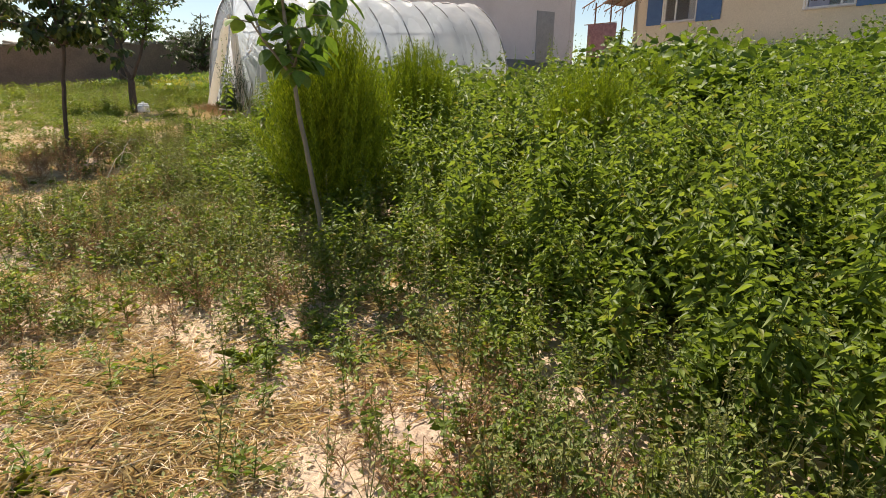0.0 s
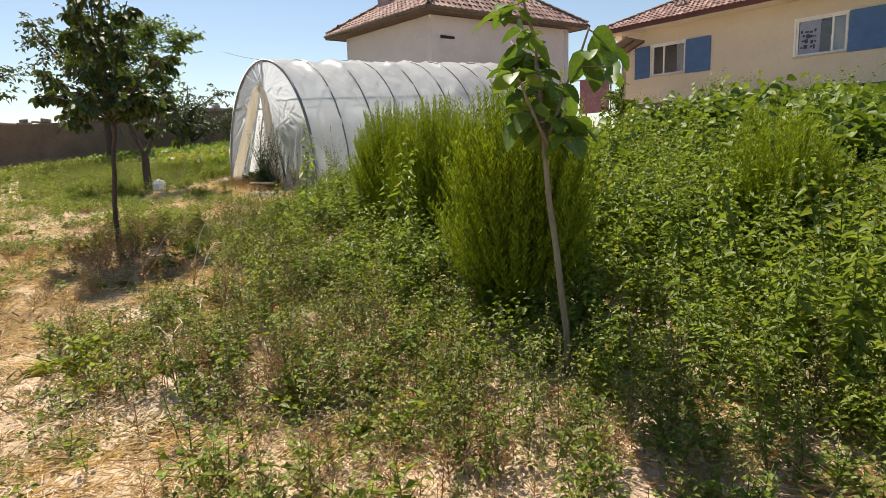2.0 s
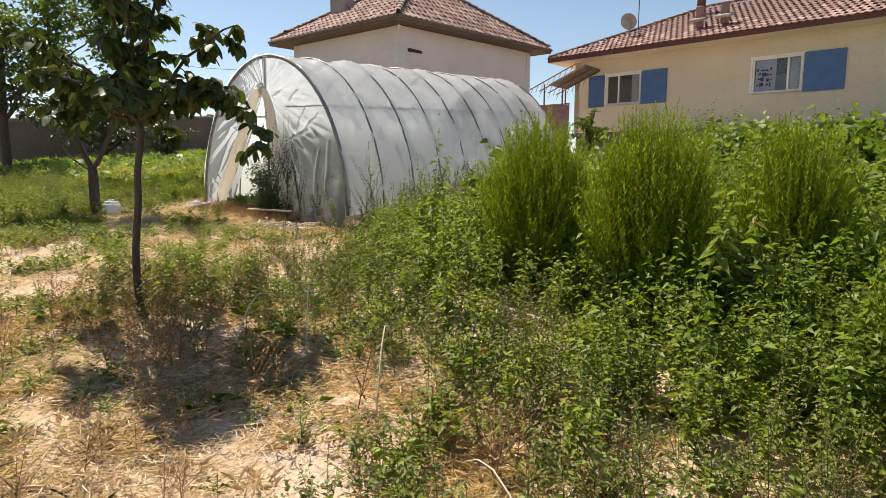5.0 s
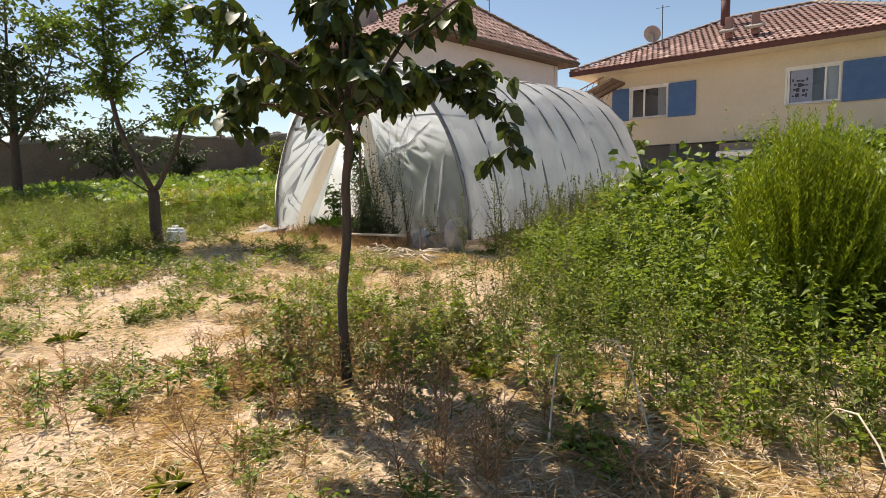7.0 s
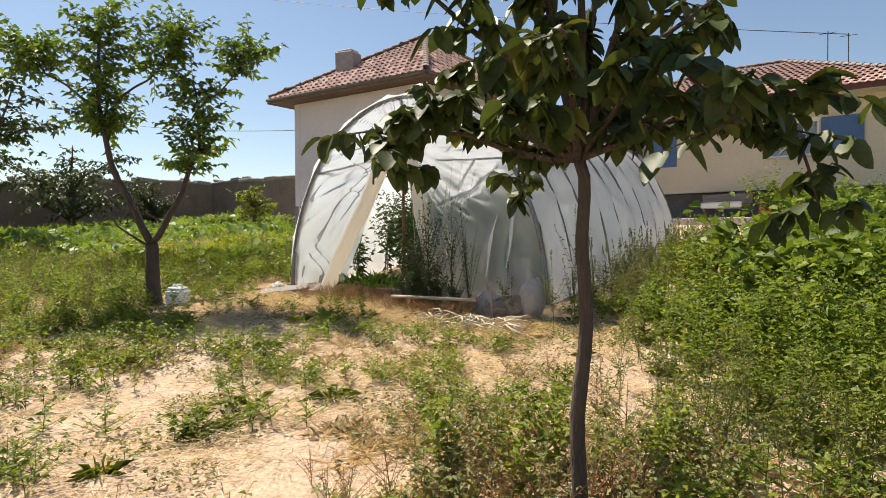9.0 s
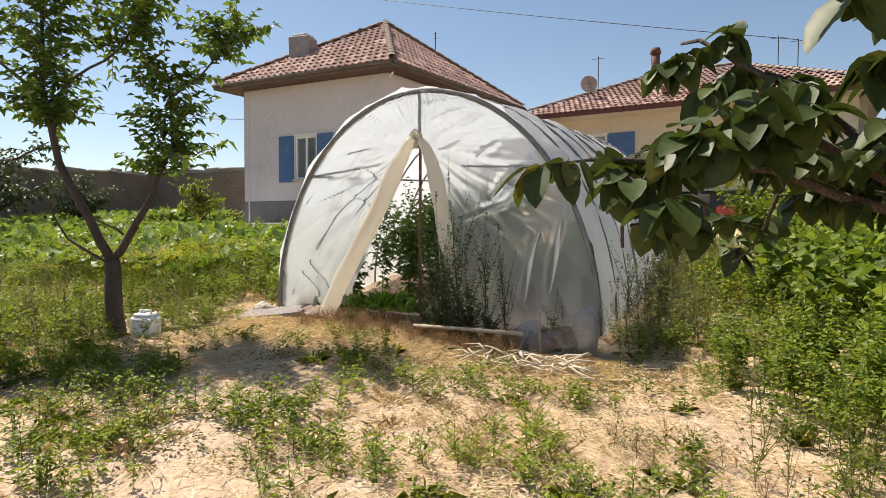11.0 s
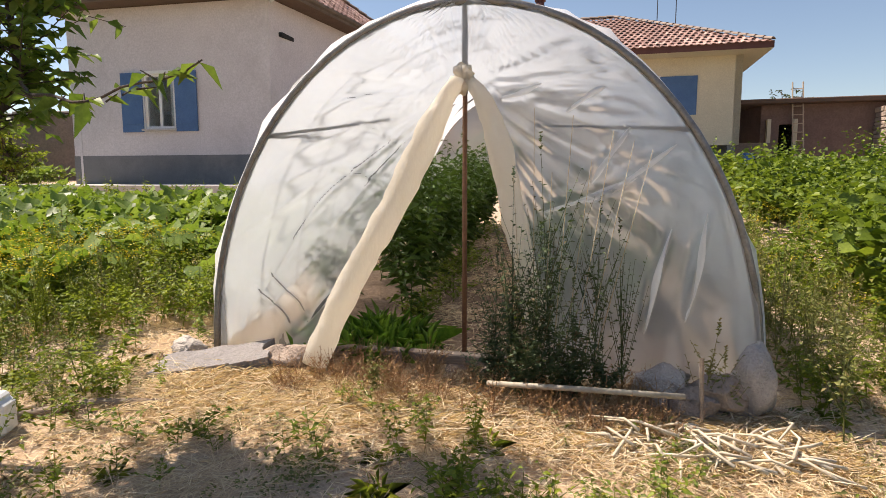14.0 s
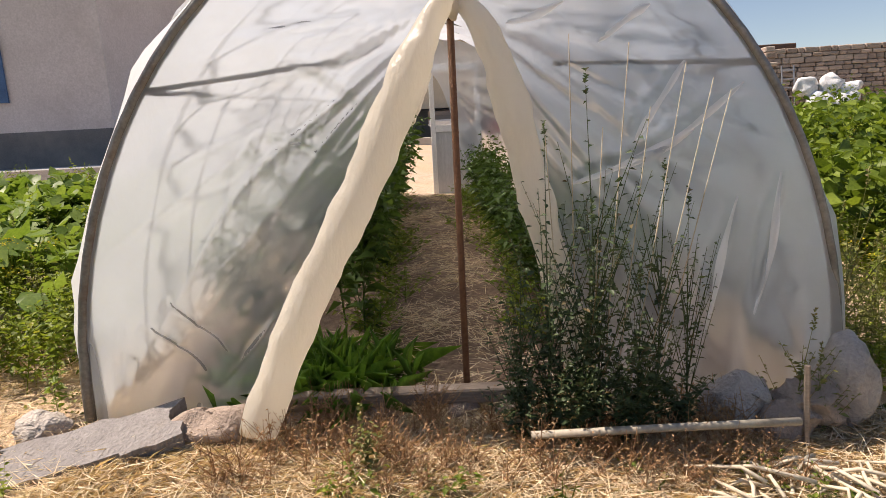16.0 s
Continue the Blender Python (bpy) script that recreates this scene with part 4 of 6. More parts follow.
    part("arm", Mesh().tube([(-3.2, 22, 6.5), (-3.2, 22, 7.3), (-3.35, 21.6, 7.25)], 0.025, 6), M["metal"], di)
    for x, y, zt in ((-2.85, 22.2, 8.5), (4.3, 23.8, 8.9), (5.0, 23.5, 8.6)):
        an = thing("tv_aerial", (x, y, 6.8), "thin television aerial on a roof pole", "aerial")
        part("mast", Mesh().tube([(x, y, 6.6), (x, y, zt)], 0.02, 6), M["wire"], an)
        part("rod", Mesh().tube([(x - 0.3, y, zt - 0.1), (x + 0.3, y, zt - 0.1)], 0.012, 5), M["wire"], an)
    pv = part("paving_terrace", Mesh().box((0.4, 20.3, 1.05), (14, 2.6, 0.3), rz, bevel=0.02), M["concrete"])
    tagged(pv, "pale concrete terrace edge in front of the house", "pavement", kind="structure")
    return h


build_beige_house()


# ---------- canopy between the houses ----------
def build_canopy():
    c = thing("metal_canopy", (-5.2, 19.4, 0.9), "rusty steel lattice canopy between the two houses", "canopy")
    for x, y in ((-5.6, 18.6), (-4.6, 18.4), (-5.6, 20.6)):
        part("post", Mesh().tube([(x, y, 0.8), (x, y, 4.3)], 0.035, 6), M["rust"], c)
    for y in (18.4, 19.2, 20.0, 20.8):
        part("beam", Mesh().tube([(-6.2, y, 4.1), (-4.0, y, 5.0)], 0.03, 5), M["rust"], c)
        t = Mesh()
        for k in range(8):
            f, g = k / 8, (k + 0.5) / 8
            t.tube([(-6.2 + 2.2 * f, y, 3.85 + 0.9 * f), (-6.2 + 2.2 * g, y, 4.1 + 0.9 * g)], 0.012, 4)
        part("lattice", t, M["rust"], c)
    part("sheet", Mesh().box((-4.9, 20.1, 4.72), (1.9, 1.6, 0.04), 0, ry=-22), M["fascia"], c)
    cp = part("hanging_carpet", Mesh().box((-5.0, 18.35, 2.6), (1.5, 0.03, 1.5), 2).rough(0.03, 2), M["carpet"])
    tagged(cp, "faded pink patterned carpet hung over a rail", "carpet")
    rl = part("carpet_rail", Mesh().tube([(-6.0, 18.36, 3.36), (-4.2, 18.33, 3.36)], 0.02, 6), M["rust"])
    tagged(rl, "thin rusty rail carrying a hung carpet", "rail")


build_canopy()


# ---------- terrace furniture ----------
def build_table():
    x, y, z = 1.0, 20.0, 1.2
    t = thing("garden_bench", (x, y, z), "low bench draped with a white cloth on the terrace", "bench")
    for dx in (-0.75, 0.75):
        for dy in (-0.2, 0.2):
            part("leg", Mesh().box((x + dx, y + dy, z + 0.25), (0.06, 0.06, 0.5)), M["rust"], t)
    part("seat", Mesh().box((x, y, z + 0.52), (1.8, 0.6, 0.08), bevel=0.01), M["rust"], t)
    part("cloth", Mesh().box((x - 0.15, y - 0.04, z + 0.5), (1.5, 0.7, 0.24), bevel=0.05).rough(0.06, 4), M["cloth"], t, "rumpled white cloth")
    part("backrest", Mesh().box((x, y + 0.3, z + 0.75), (1.8, 0.08, 0.4), bevel=0.03), M["plank"], t, "brown wooden backrest")
    c = part("red_cushion", Mesh().box((2.6, 19.75, z + 0.24), (0.9, 0.45, 0.46), 8, bevel=0.1).rough(0.05, 4), M["redcloth"])
    tagged(c, "red bundle of cushions on the terrace edge", "cushion")
    b = thing("blue_barrel", (7.2, 20.9, 1.0), "blue plastic barrel beside the house corner", "barrel")
    part("body", Mesh().tube([(7.3, 20.8, 1.0), (7.3, 20.8, 1.1), (7.3, 20.8, 1.9), (7.3, 20.8, 2.0)], [0.26, 0.3, 0.3, 0.24], 14), M["barrel"], b, smooth=True)


build_table()


# ---------- boundary walls and buildings beyond ----------
def build_boundary():
    def run(name, a, b, seed, mat, label):
        m, n = Mesh(), 40
        A, B = Vector(a), Vector(b)
        d = (B - A).normalized()
        o = Vector((-d.y, d.x)) * 0.4
        rng = random.Random(seed)
        for k in range(n + 1):
            p = A + (B - A) * k / n
            g = gz(p.x, p.y)
            top = g + 2.05 + 0.06 * noise.noise(Vector((k * 0.4, seed, 0)))
            m.v += [(p.x, p.y, g - 0.3), (p.x, p.y, top), (p.x + o.x, p.y + o.y, top), (p.x + o.x, p.y + o.y, g - 0.3)]
        for k in range(n):
            q = 4 * k
            m.f += [(q, q + 4, q + 5, q + 1), (q + 1, q + 5, q + 6, q + 2), (q + 2, q + 6, q + 7, q + 3)]
        w = tagged(part(name, m, mat), label, "wall", kind="structure")
        ln, s = (B - A).length, 0.0
        while s < ln - 0.3:
            L = rng.uniform(0.45, 1.1)
            p = A + d * (s + L / 2) + o / 2
            hgt = rng.uniform(0.08, 0.2)
            c = Mesh().box((p.x, p.y, gz(p.x, p.y) + 2.05 + hgt / 2 - 0.02), (L * 0.96, rng.uniform(0.45, 0.6), hgt), math.degrees(math.atan2(d.y, d.x)) + rng.uniform(-6, 6), rng.uniform(-4, 4), rng.uniform(-6, 6), bevel=0.03).rough(0.03, 3, s)
            part("coping_stone", c, M["coping"], w)
            if rng.random() < 0.45:
                q = rng.uniform(0.25, 0.5)
                heap = Mesh().box((p.x + rng.uniform(-0.1, 0.1), p.y, gz(p.x, p.y) + 2.05 + hgt + 0.04), (q, rng.uniform(0.25, 0.4), rng.uniform(0.1, 0.18)), rng.uniform(0, 180), rng.uniform(-10, 10), rng.uniform(-10, 10), bevel=0.03).rough(0.04, 4, s)
                part("loose_stone", heap, M["coping"], w)
            s += L

    dark_mud = "dark mud and stone boundary wall with loose coping"
    run("wall_west", (-20, -14), (-20, 12.3), 3, M["stonewall"], dark_mud)
    run("wall_north", (-20, 12.3), (-14.3, 12.91), 7, M["stonewall"], dark_mud)
    run("wall_adobe", (-14.29, 12.93), (-11.6, 13.2), 9, M["adobe"], "crumbling reddish adobe boundary wall beside the house")
    sh = thing("brown_shed", (10.5, 25.5, 1.0), "long brown mud-plastered shed with a flat overhanging roof", "shed")
    part("wall_front", wall_with_holes((8.7, 24.2), (15.5, 23.6), 0.8, 4.1, [(0.7, 1.4, 1.2, 3.3)]), M["shed"], sh)
    part("wall_side", quad_wall(Mesh(), (8.3, 28.5), (8.7, 24.2), 0.8, 4.1), M["shed"], sh)
    # back wall coloured near-black for the shade behind the doorway
    part("back_wall", Mesh().box((12, 28, 2.4), (7, 0.2, 3.2)), M["dark"], sh)
    part("doorway_frame", Mesh().box((8.95, 24.0, 2.3), (0.14, 0.2, 2.4)).box((9.95, 23.95, 2.3), (0.14, 0.2, 2.4)), M["wall_beige"], sh)
    part("roof", Mesh().box((11.8, 25.9, 4.2), (8.2, 5.2, 0.2), -5, bevel=0.03), M["roof_under"], sh)
    la = thing("wooden_ladder", (9.9, 23.3, 1.0), "pale wooden ladder leaning against the brown shed", "ladder")
    for x in (9.75, 10.15):
        part("rail", Mesh().tube([(x, 23.2, 0.9), (x, 23.95, 5.0)], 0.028, 6), M["ladder"], la)
    for k in range(11):
        f = (k + 0.7) / 11.5
        part("rung", Mesh().tube([(9.74, 23.2 + 0.75 * f, 0.9 + 4.1 * f), (10.16, 23.2 + 0.75 * f, 0.9 + 4.1 * f)], 0.02, 5), M["ladder"], la)
    # rubble stone hut
    st = thing("stone_hut", (15.5, 21.5, 0.9), "roofless hut of stacked rubble stone with a small opening", "hut")
    rng = random.Random(12)

    def course_wall(a, b, z0, z1, hole=None):
        A, B = Vector(a), Vector(b)
        d = (B - A).normalized()
        rz, ln = math.degrees(math.atan2(d.y, d.x)), (B - A).length
        core = quad_wall(Mesh(), tuple(A + Vector((-d.y, d.x)) * 0.06), tuple(B + Vector((-d.y, d.x)) * 0.06), z0, z1 - 0.05, 0.3)
        wl = part("wall", core, M["stonewall"], st)
        z = z0 + 1.0
        while z < z1:
            hh = rng.uniform(0.13, 0.22)
            s = rng.uniform(-0.2, 0)
            while s < ln:
                L = rng.uniform(0.22, 0.6)
                if not (hole and hole[0] < s + L / 2 < hole[1] and hole[2] < z < hole[3]):
                    p = A + d * (s + L / 2)
                    part("stone", Mesh().box((p.x, p.y + 0.06, z + hh / 2), (L - 0.02, 0.3 + rng.uniform(0, 0.08), hh - 0.015), rz + rng.uniform(-4, 4), 0, rng.uniform(-3, 3), bevel=0.025), M["rubble"], wl)
                s += L
            z += hh

    course_wall((12.9, 20.2), (20.5, 19.2), 0.7, 3.7)
    course_wall((12.9, 23.5), (12.9, 20.2), 0.7, 3.7, (1.3, 1.8, 2.4, 3.1))
    for k, (x, y, z, s) in enumerate(((13.9, 19.3, 2.3, 0.5), (14.7, 19.2, 2.35, 0.55), (15.4, 19.2, 2.2, 0.5), (14.3, 19.1, 1.75, 0.6), (15.1, 19.0, 1.7, 0.6))):
        m = Mesh()
        bm = bmesh.new()
        bmesh.ops.create_icosphere(bm, subdivisions=3, radius=1)
        m.add([(x + v.co.x * s * 0.9, y + v.co.y * s * 0.5, z + v.co.z * s * 0.6) for v in bm.verts], [[v.index for v in f.verts] for f in bm.faces])
        bm.free()
        tagged(part("white_sack", m.rough(0.2, 2.2, k).rough(0.05, 8, k), M["sack"], smooth=True), "stuffed white woven sack in a heap", "sack", "sacks by the hut")
    tagged(part("sack_heap_base", Mesh().box((14.6, 19.2, 1.1), (2.0, 0.9, 0.9), bevel=0.1).rough(0.08, 2), M["rubble"]), "heap of rubble under white sacks", "rubble")
    l2 = thing("metal_ladder", (13.3, 19.5, 1.4), "short silver metal step ladder beside white sacks", "ladder")
    for x in (13.05, 13.5):
        part("rail", Mesh().tube([(x, 19.3, 1.2), (x + 0.12, 19.75, 3.1)], 0.03, 6), M["metal"], l2)
    for k in range(6):
        f = (k + 0.5) / 6
        part("rung", Mesh().tube([(13.05 + 0.12 * f, 19.3 + 0.45 * f, 1.2 + 1.9 * f), (13.5 + 0.12 * f, 19.3 + 0.45 * f, 1.2 + 1.9 * f)], 0.025, 5), M["metal"], l2)
    tagged(part("wall_yard", quad_wall(Mesh(), (7.4, 23.2), (8.9, 23.4), 0.8, 2.5), M["stonewall"]), "low brown yard wall beside the house", "wall", kind="structure")


build_boundary()


def build_cables():
    def cable(a, b, sag, r=0.012):
        A, B = Vector(a), Vector(b)
        pts = [A.lerp(B, i / 24) - Vector((0, 0, sag * 4 * (i / 24) * (1 - i / 24))) for i in range(25)]
        c = part("overhead_cable", Mesh().tube(pts, r, 5, cap=False), M["wire"])
        tagged(c, "thin black overhead cable against the sky", "cable")

    cable((-40, 27, 21.3), (5.0, 23.5, 8.55), 0.35, 0.016)
    cable((-40, 16, 9.2), (-12.0, 10.3, 4.5), 0.4)


build_cables()
# ---------- trees ----------
def grow(seed, limbs, twigs, twig_len, per_twig, ll, lw, six, up=0.5, spread=1.0, droop=0.3, start=0.3, hang=0.15):
    """Twigs and leaves along the given limbs. Returns twig stems and leaf arrays."""
    rng = np.random.default_rng(seed)
    ta, tb, lp, ld = [], [], [], []
    total = sum(sum((Vector(q) - Vector(p)).length for p, q in zip(l, l[1:])) for l in limbs)
    for limb in limbs:
        pts = [Vector(p) for p in limb]
        ln = sum((q - p).length for p, q in zip(pts, pts[1:]))
        n = max(2, int(twigs * ln / total))
        for k in range(n):
            f = start + (1 - start) * (k + rng.uniform(0, 1)) / n
            f = min(f, 0.999) * (len(pts) - 1)
            i = int(f)
            p = pts[i].lerp(pts[i + 1], f - i)
            az = rng.uniform(0, 6.28)
            d = Vector((math.cos(az) * spread, math.sin(az) * spread, rng.normal(up, 0.35))).normalized()
            L = twig_len * rng.uniform(0.5, 1.2)
            e = p + d * L + Vector((0, 0, -0.08 * L))
            ta.append(p), tb.append(e)
            m = max(2, int(per_twig * rng.uniform(0.6, 1.3)))
            for j in range(m):
                g = 0.15 + 0.85 * (j + rng.uniform(0, 1)) / m
                lp.append(p.lerp(e, g))
                a2 = j * 2.4 + rng.uniform(0, 1)
                ld.append(d * 0.5 + Vector((math.cos(a2), math.sin(a2), rng.normal(-hang, 0.45))))
    ta, tb = np.array([tuple(p) for p in ta]), np.array([tuple(p) for p in tb])
    n = len(lp)
    size = rng.uniform(0.65, 1.2, n)
    leaves = leaf_mesh(np.array([tuple(p) for p in lp]), np.array([tuple(p) for p in ld]), ll * size, lw * size, six, droop, rng=rng)
    return stems(ta, tb, 0.005, 0.002), leaves


def bent(pts, n=5, wob=0.03, seed=0):
    """A polyline through the points with small irregular bends."""
    out = []
    pts = [Vector(p) for p in pts]
    for i, (a, b) in enumerate(zip(pts, pts[1:])):
        for k in range(n):
            p = a.lerp(b, k / n)
            out.append(p + wob * noise.noise_vector(p * 3 + Vector((seed, 0, 0))) if (i or k) else p)
    return out + [pts[-1]]


def tree(name, base, trunk, r0, r1, limbs, label, bark, leaf, grown, category="tree"):
    t = thing(name, base, label, category)
    m = Mesh()
    tp = bent(trunk, 6, 0.025, 1)
    m.tube(tp, [r0 + (r1 - r0) * i / (len(tp) - 1) for i in range(len(tp))], 10)
    part("trunk", m, bark, t, smooth=True)
    for k, (pts, ra, rb) in enumerate(limbs):
        lp = bent(pts, 5, 0.04, k + 2)
        part("limb", Mesh().tube(lp, [ra + (rb - ra) * i / (len(lp) - 1) for i in range(len(lp))], 7), bark, t, smooth=True)
    (sv, st), (lv, lt) = grown
    tagged(mesh_of("twig_growth", sv, st, bark, t), kind="stuff")
    leaves = mesh_of("crown", lv, lt, leaf, t)
    leaves.data.polygons.foreach_set("use_smooth", [True] * len(leaves.data.polygons))
    return t


def limbs_only(limbs):
    return [pts for pts, _, _ in limbs]


# quince, thin straight stem
QX, QY = 3.5, -3.55
qz = gz(QX, QY)
qb = (QX, QY, qz)
c0 = (QX - 0.06, QY + 0.1, 0.86)
ql = []
for az, out, hgt in ((0.2, 0.85, 0.25), (0.9, 0.75, 0.7), (1.7, 0.8, 0.35), (2.6, 0.85, 0.6), (3.4, 0.95, 0.2), (4.2, 0.7, 0.55), (5.0, 0.85, 0.3), (5.7, 0.65, 0.9), (1.2, 0.3, 1.3), (3.9, 0.35, 1.35), (5.4, 0.2, 1.5)):
    a = Vector((math.cos(az), math.sin(az), 0))
    o = Vector(c0)
    out *= 0.92
    ql.append(([o, o + a * out * 0.5 + Vector((0, 0, hgt * 0.65)), o + a * out + Vector((0, 0, hgt * (0.75 if hgt < 0.4 else 1.0)))], 0.017, 0.006))
o = Vector(c0)
ql += [
    ([o, o + Vector((-0.38, -0.16, 0.22)), o + Vector((-0.66, -0.26, 0.18)), o + Vector((-0.74, -0.3, -0.08))], 0.015, 0.004),
    ([o, o + Vector((0.4, 0.28, 0.25)), o + Vector((0.68, 0.46, 0.12)), o + Vector((0.78, 0.55, -0.25))], 0.015, 0.004),
    ([o, o + Vector((-0.3, 0.25, 0.2)), o + Vector((-0.5, 0.45, -0.15))], 0.012, 0.004),
    ([o, o + Vector((0.35, -0.25, 0.3)), o + Vector((0.6, -0.4, 0.0))], 0.012, 0.004),
]
tree("quince_tree", qb, [qb, (QX - 0.03, QY, qz + 0.5), (QX - 0.01, QY + 0.04, qz + 1.0), c0], 0.029, 0.022, ql,
     "slender young quince tree with dark rounded leaves", M["bark"], M["quince"],
     grow(31, limbs_only(ql), 175, 0.22, 14, 0.085, 0.068, "round", up=0.1, droop=0.45, start=0.2, hang=0.55))

# pear, forked low
PX, PY = -2.44, -1.5
pz = gz(PX, PY)
pb = (PX, PY, pz)
R = Vector((0.9, 0.44, 0))
F = Vector((PX - 0.05, PY, 0.5))
pl = [
    ([F, F - R * 0.5 + Vector((0, 0, 0.95)), F - R * 0.64 + Vector((0, 0, 1.8)), F - R * 0.6 + Vector((0, 0, 2.75))], 0.048, 0.013),
    ([F, F + R * 0.3 + Vector((0, 0.1, 0.6)), F + R * 0.55 + Vector((0, 0.1, 1.15)), F + R * 0.35 + Vector((0, 0.2, 1.95))], 0.042, 0.011),
    ([F - Vector((0, 0, 0.05)), F - R * 0.42 + Vector((0, 0, 0.22)), F - R * 0.62 + Vector((0, 0, 0.62))], 0.016, 0.006),
    ([F + R * 0.12 + Vector((0, 0, 0.25)), F - R * 0.1 + Vector((0, -0.2, 0.5))], 0.012, 0.005),
    ([F - R * 0.6 + Vector((0, 0, 1.5)), F - R * 0.1 + Vector((0, 0.2, 2.1)), F + R * 0.2 + Vector((0, 0.3, 2.6))], 0.016, 0.006),
    ([F - R * 0.62 + Vector((0, 0, 1.6)), F - R * 1.1 + Vector((0, -0.2, 2.0)), F - R * 1.35 + Vector((0, -0.2, 2.4))], 0.016, 0.006),
    ([F + R * 0.45 + Vector((0, 0.1, 1.5)), F + R * 0.9 + Vector((0, 0.2, 2.0)), F + R * 1.1 + Vector((0, 0.2, 2.3))], 0.012, 0.005),
    ([F - R * 0.55 + Vector((0, 0, 1.2)), F - R * 0.9 + Vector((0, 0.4, 1.5))], 0.012, 0.005),
]
side_branch = [Vector((-2.0, -1.16, 1.58)), Vector((-1.4, -1.69, 1.41)), Vector((-0.9, -1.88, 1.37)), Vector((-0.455, -1.975, 1.48))]
crown = grow(32, limbs_only(pl[:2] + pl[4:]), 480, 0.48, 15, 0.085, 0.052, False, up=0.45, droop=0.25, start=0.46)
spray = grow(35, [side_branch], 17, 0.07, 2, 0.095, 0.055, False, up=0.3, droop=0.35, start=0.15, hang=0.4)
pl.append((side_branch, 0.009, 0.003))
tree("pear_tree", pb, [pb, (PX - 0.02, PY, 0.1), F], 0.085, 0.072, pl,
     "young fruit tree forked low with airy small leaves", M["bark"], M["pear"],
     (join([crown[0], spray[0]]), join([crown[1], spray[1]])))

# fig, thin leaning stem with large leaves
FX, FY = 9.15, -2.74
fz = gz(FX, FY)
fb = (FX, FY, fz)
ftop = Vector((FX - 0.06, FY - 0.18, 0.82))
fl = [
    ([ftop - Vector((-0.06, -0.02, 0.35)), ftop + Vector((0.2, 0.15, 0.15))], 0.01, 0.005),
    ([ftop - Vector((-0.04, 0, 0.2)), ftop + Vector((-0.25, 0.1, 0.15))], 0.01, 0.005),
    ([ftop, ftop + Vector((-0.03, -0.08, 0.4))], 0.01, 0.005),
    ([ftop - Vector((-0.08, 0, 0.4)), ftop + Vector((0.1, -0.28, -0.05))], 0.01, 0.005),
    ([ftop - Vector((-0.08, 0, 0.4)), ftop + Vector((-0.2, 0.25, -0.1))], 0.01, 0.005),
]
tree("fig_sapling", fb, [fb, (FX - 0.02, FY - 0.06, fz + 0.6), (FX - 0.05, FY - 0.15, 0.4), tuple(ftop)], 0.02, 0.011, fl,
     "leaning sapling with broad bright leaves on a pale stem", M["figbark"], M["fig"],
     grow(33, limbs_only(fl), 36, 0.19, 5, 0.12, 0.1, "round", up=0.15, droop=0.5, start=0.0))


def big_tree(name, x, y, h, r, seed, leaf, label, n=900, ll=0.22):
    z = gz(x, y)
    rg = random.Random(seed)
    limbs = []
    for k in range(11):
        az = k * 2.4 + rg.uniform(0, 0.6)
        f = rg.uniform(0.18, 0.6)
        a = Vector((math.cos(az), math.sin(az), 0))
        o = Vector((x, y, z + h * f))
        limbs.append(([o, o + a * r * 0.55 + Vector((0, 0, h * 0.16)), o + a * r * rg.uniform(0.75, 1.05) + Vector((0, 0, h * rg.uniform(0.15, 0.38)))], 0.05, 0.015))
    limbs.append(([Vector((x, y, z + h * 0.5)), Vector((x + 0.2, y, z + h * 0.95))], 0.06, 0.015))
    tree(name, (x, y, z), [(x, y, z), (x + 0.1, y, z + h * 0.3), (x, y + 0.1, z + h * 0.55)], 0.14, 0.08, limbs, label, M["bark"], leaf,
         grow(seed, limbs_only(limbs), n // 8, r * 0.42, 9, ll, ll * 0.6, False, up=0.2, start=0.15))


big_tree("orchard_tree", -14.2, 0.6, 6.4, 2.5, 41, M["far_leaf"], "tall dark leafy orchard tree beside the boundary wall", 3600, 0.2)
big_tree("orchard_tree", -17.0, 4.6, 3.3, 2.0, 42, M["far_leaf"], "low spreading dark fruit tree by the wall", 2200, 0.17)
big_tree("orchard_tree", -17.4, -3.8, 5.6, 2.4, 43, M["far_leaf"], "tall dark leafy orchard tree beside the boundary wall", 2600, 0.2)
big_tree("small_garden_tree", -1.9, 15.4, 1.95, 0.62, 44, M["vine"], "small rounded leafy tree in front of the canopy", 1800, 0.11)
big_tree("yard_tree", 10.2, 28.5, 4.6, 2.2, 45, M["far_leaf"], "dark green tree behind the yard wall", 2600, 0.2)
big_tree("yard_tree", 12.5, 31.5, 5.3, 2.0, 46, M["far_leaf"], "upright greyish tree rising behind the shed", 1800, 0.2)

big_tree("young_conifer", -14.2, 5.7, 1.85, 0.8, 47, M["far_leaf"], "small dark conifer in front of the boundary wall", 2400, 0.1)
big_tree("wall_shrub", -12.4, 8.3, 1.6, 0.7, 48, M["weed2"], "yellow-green shrub climbing by the adobe wall", 1500, 0.11)

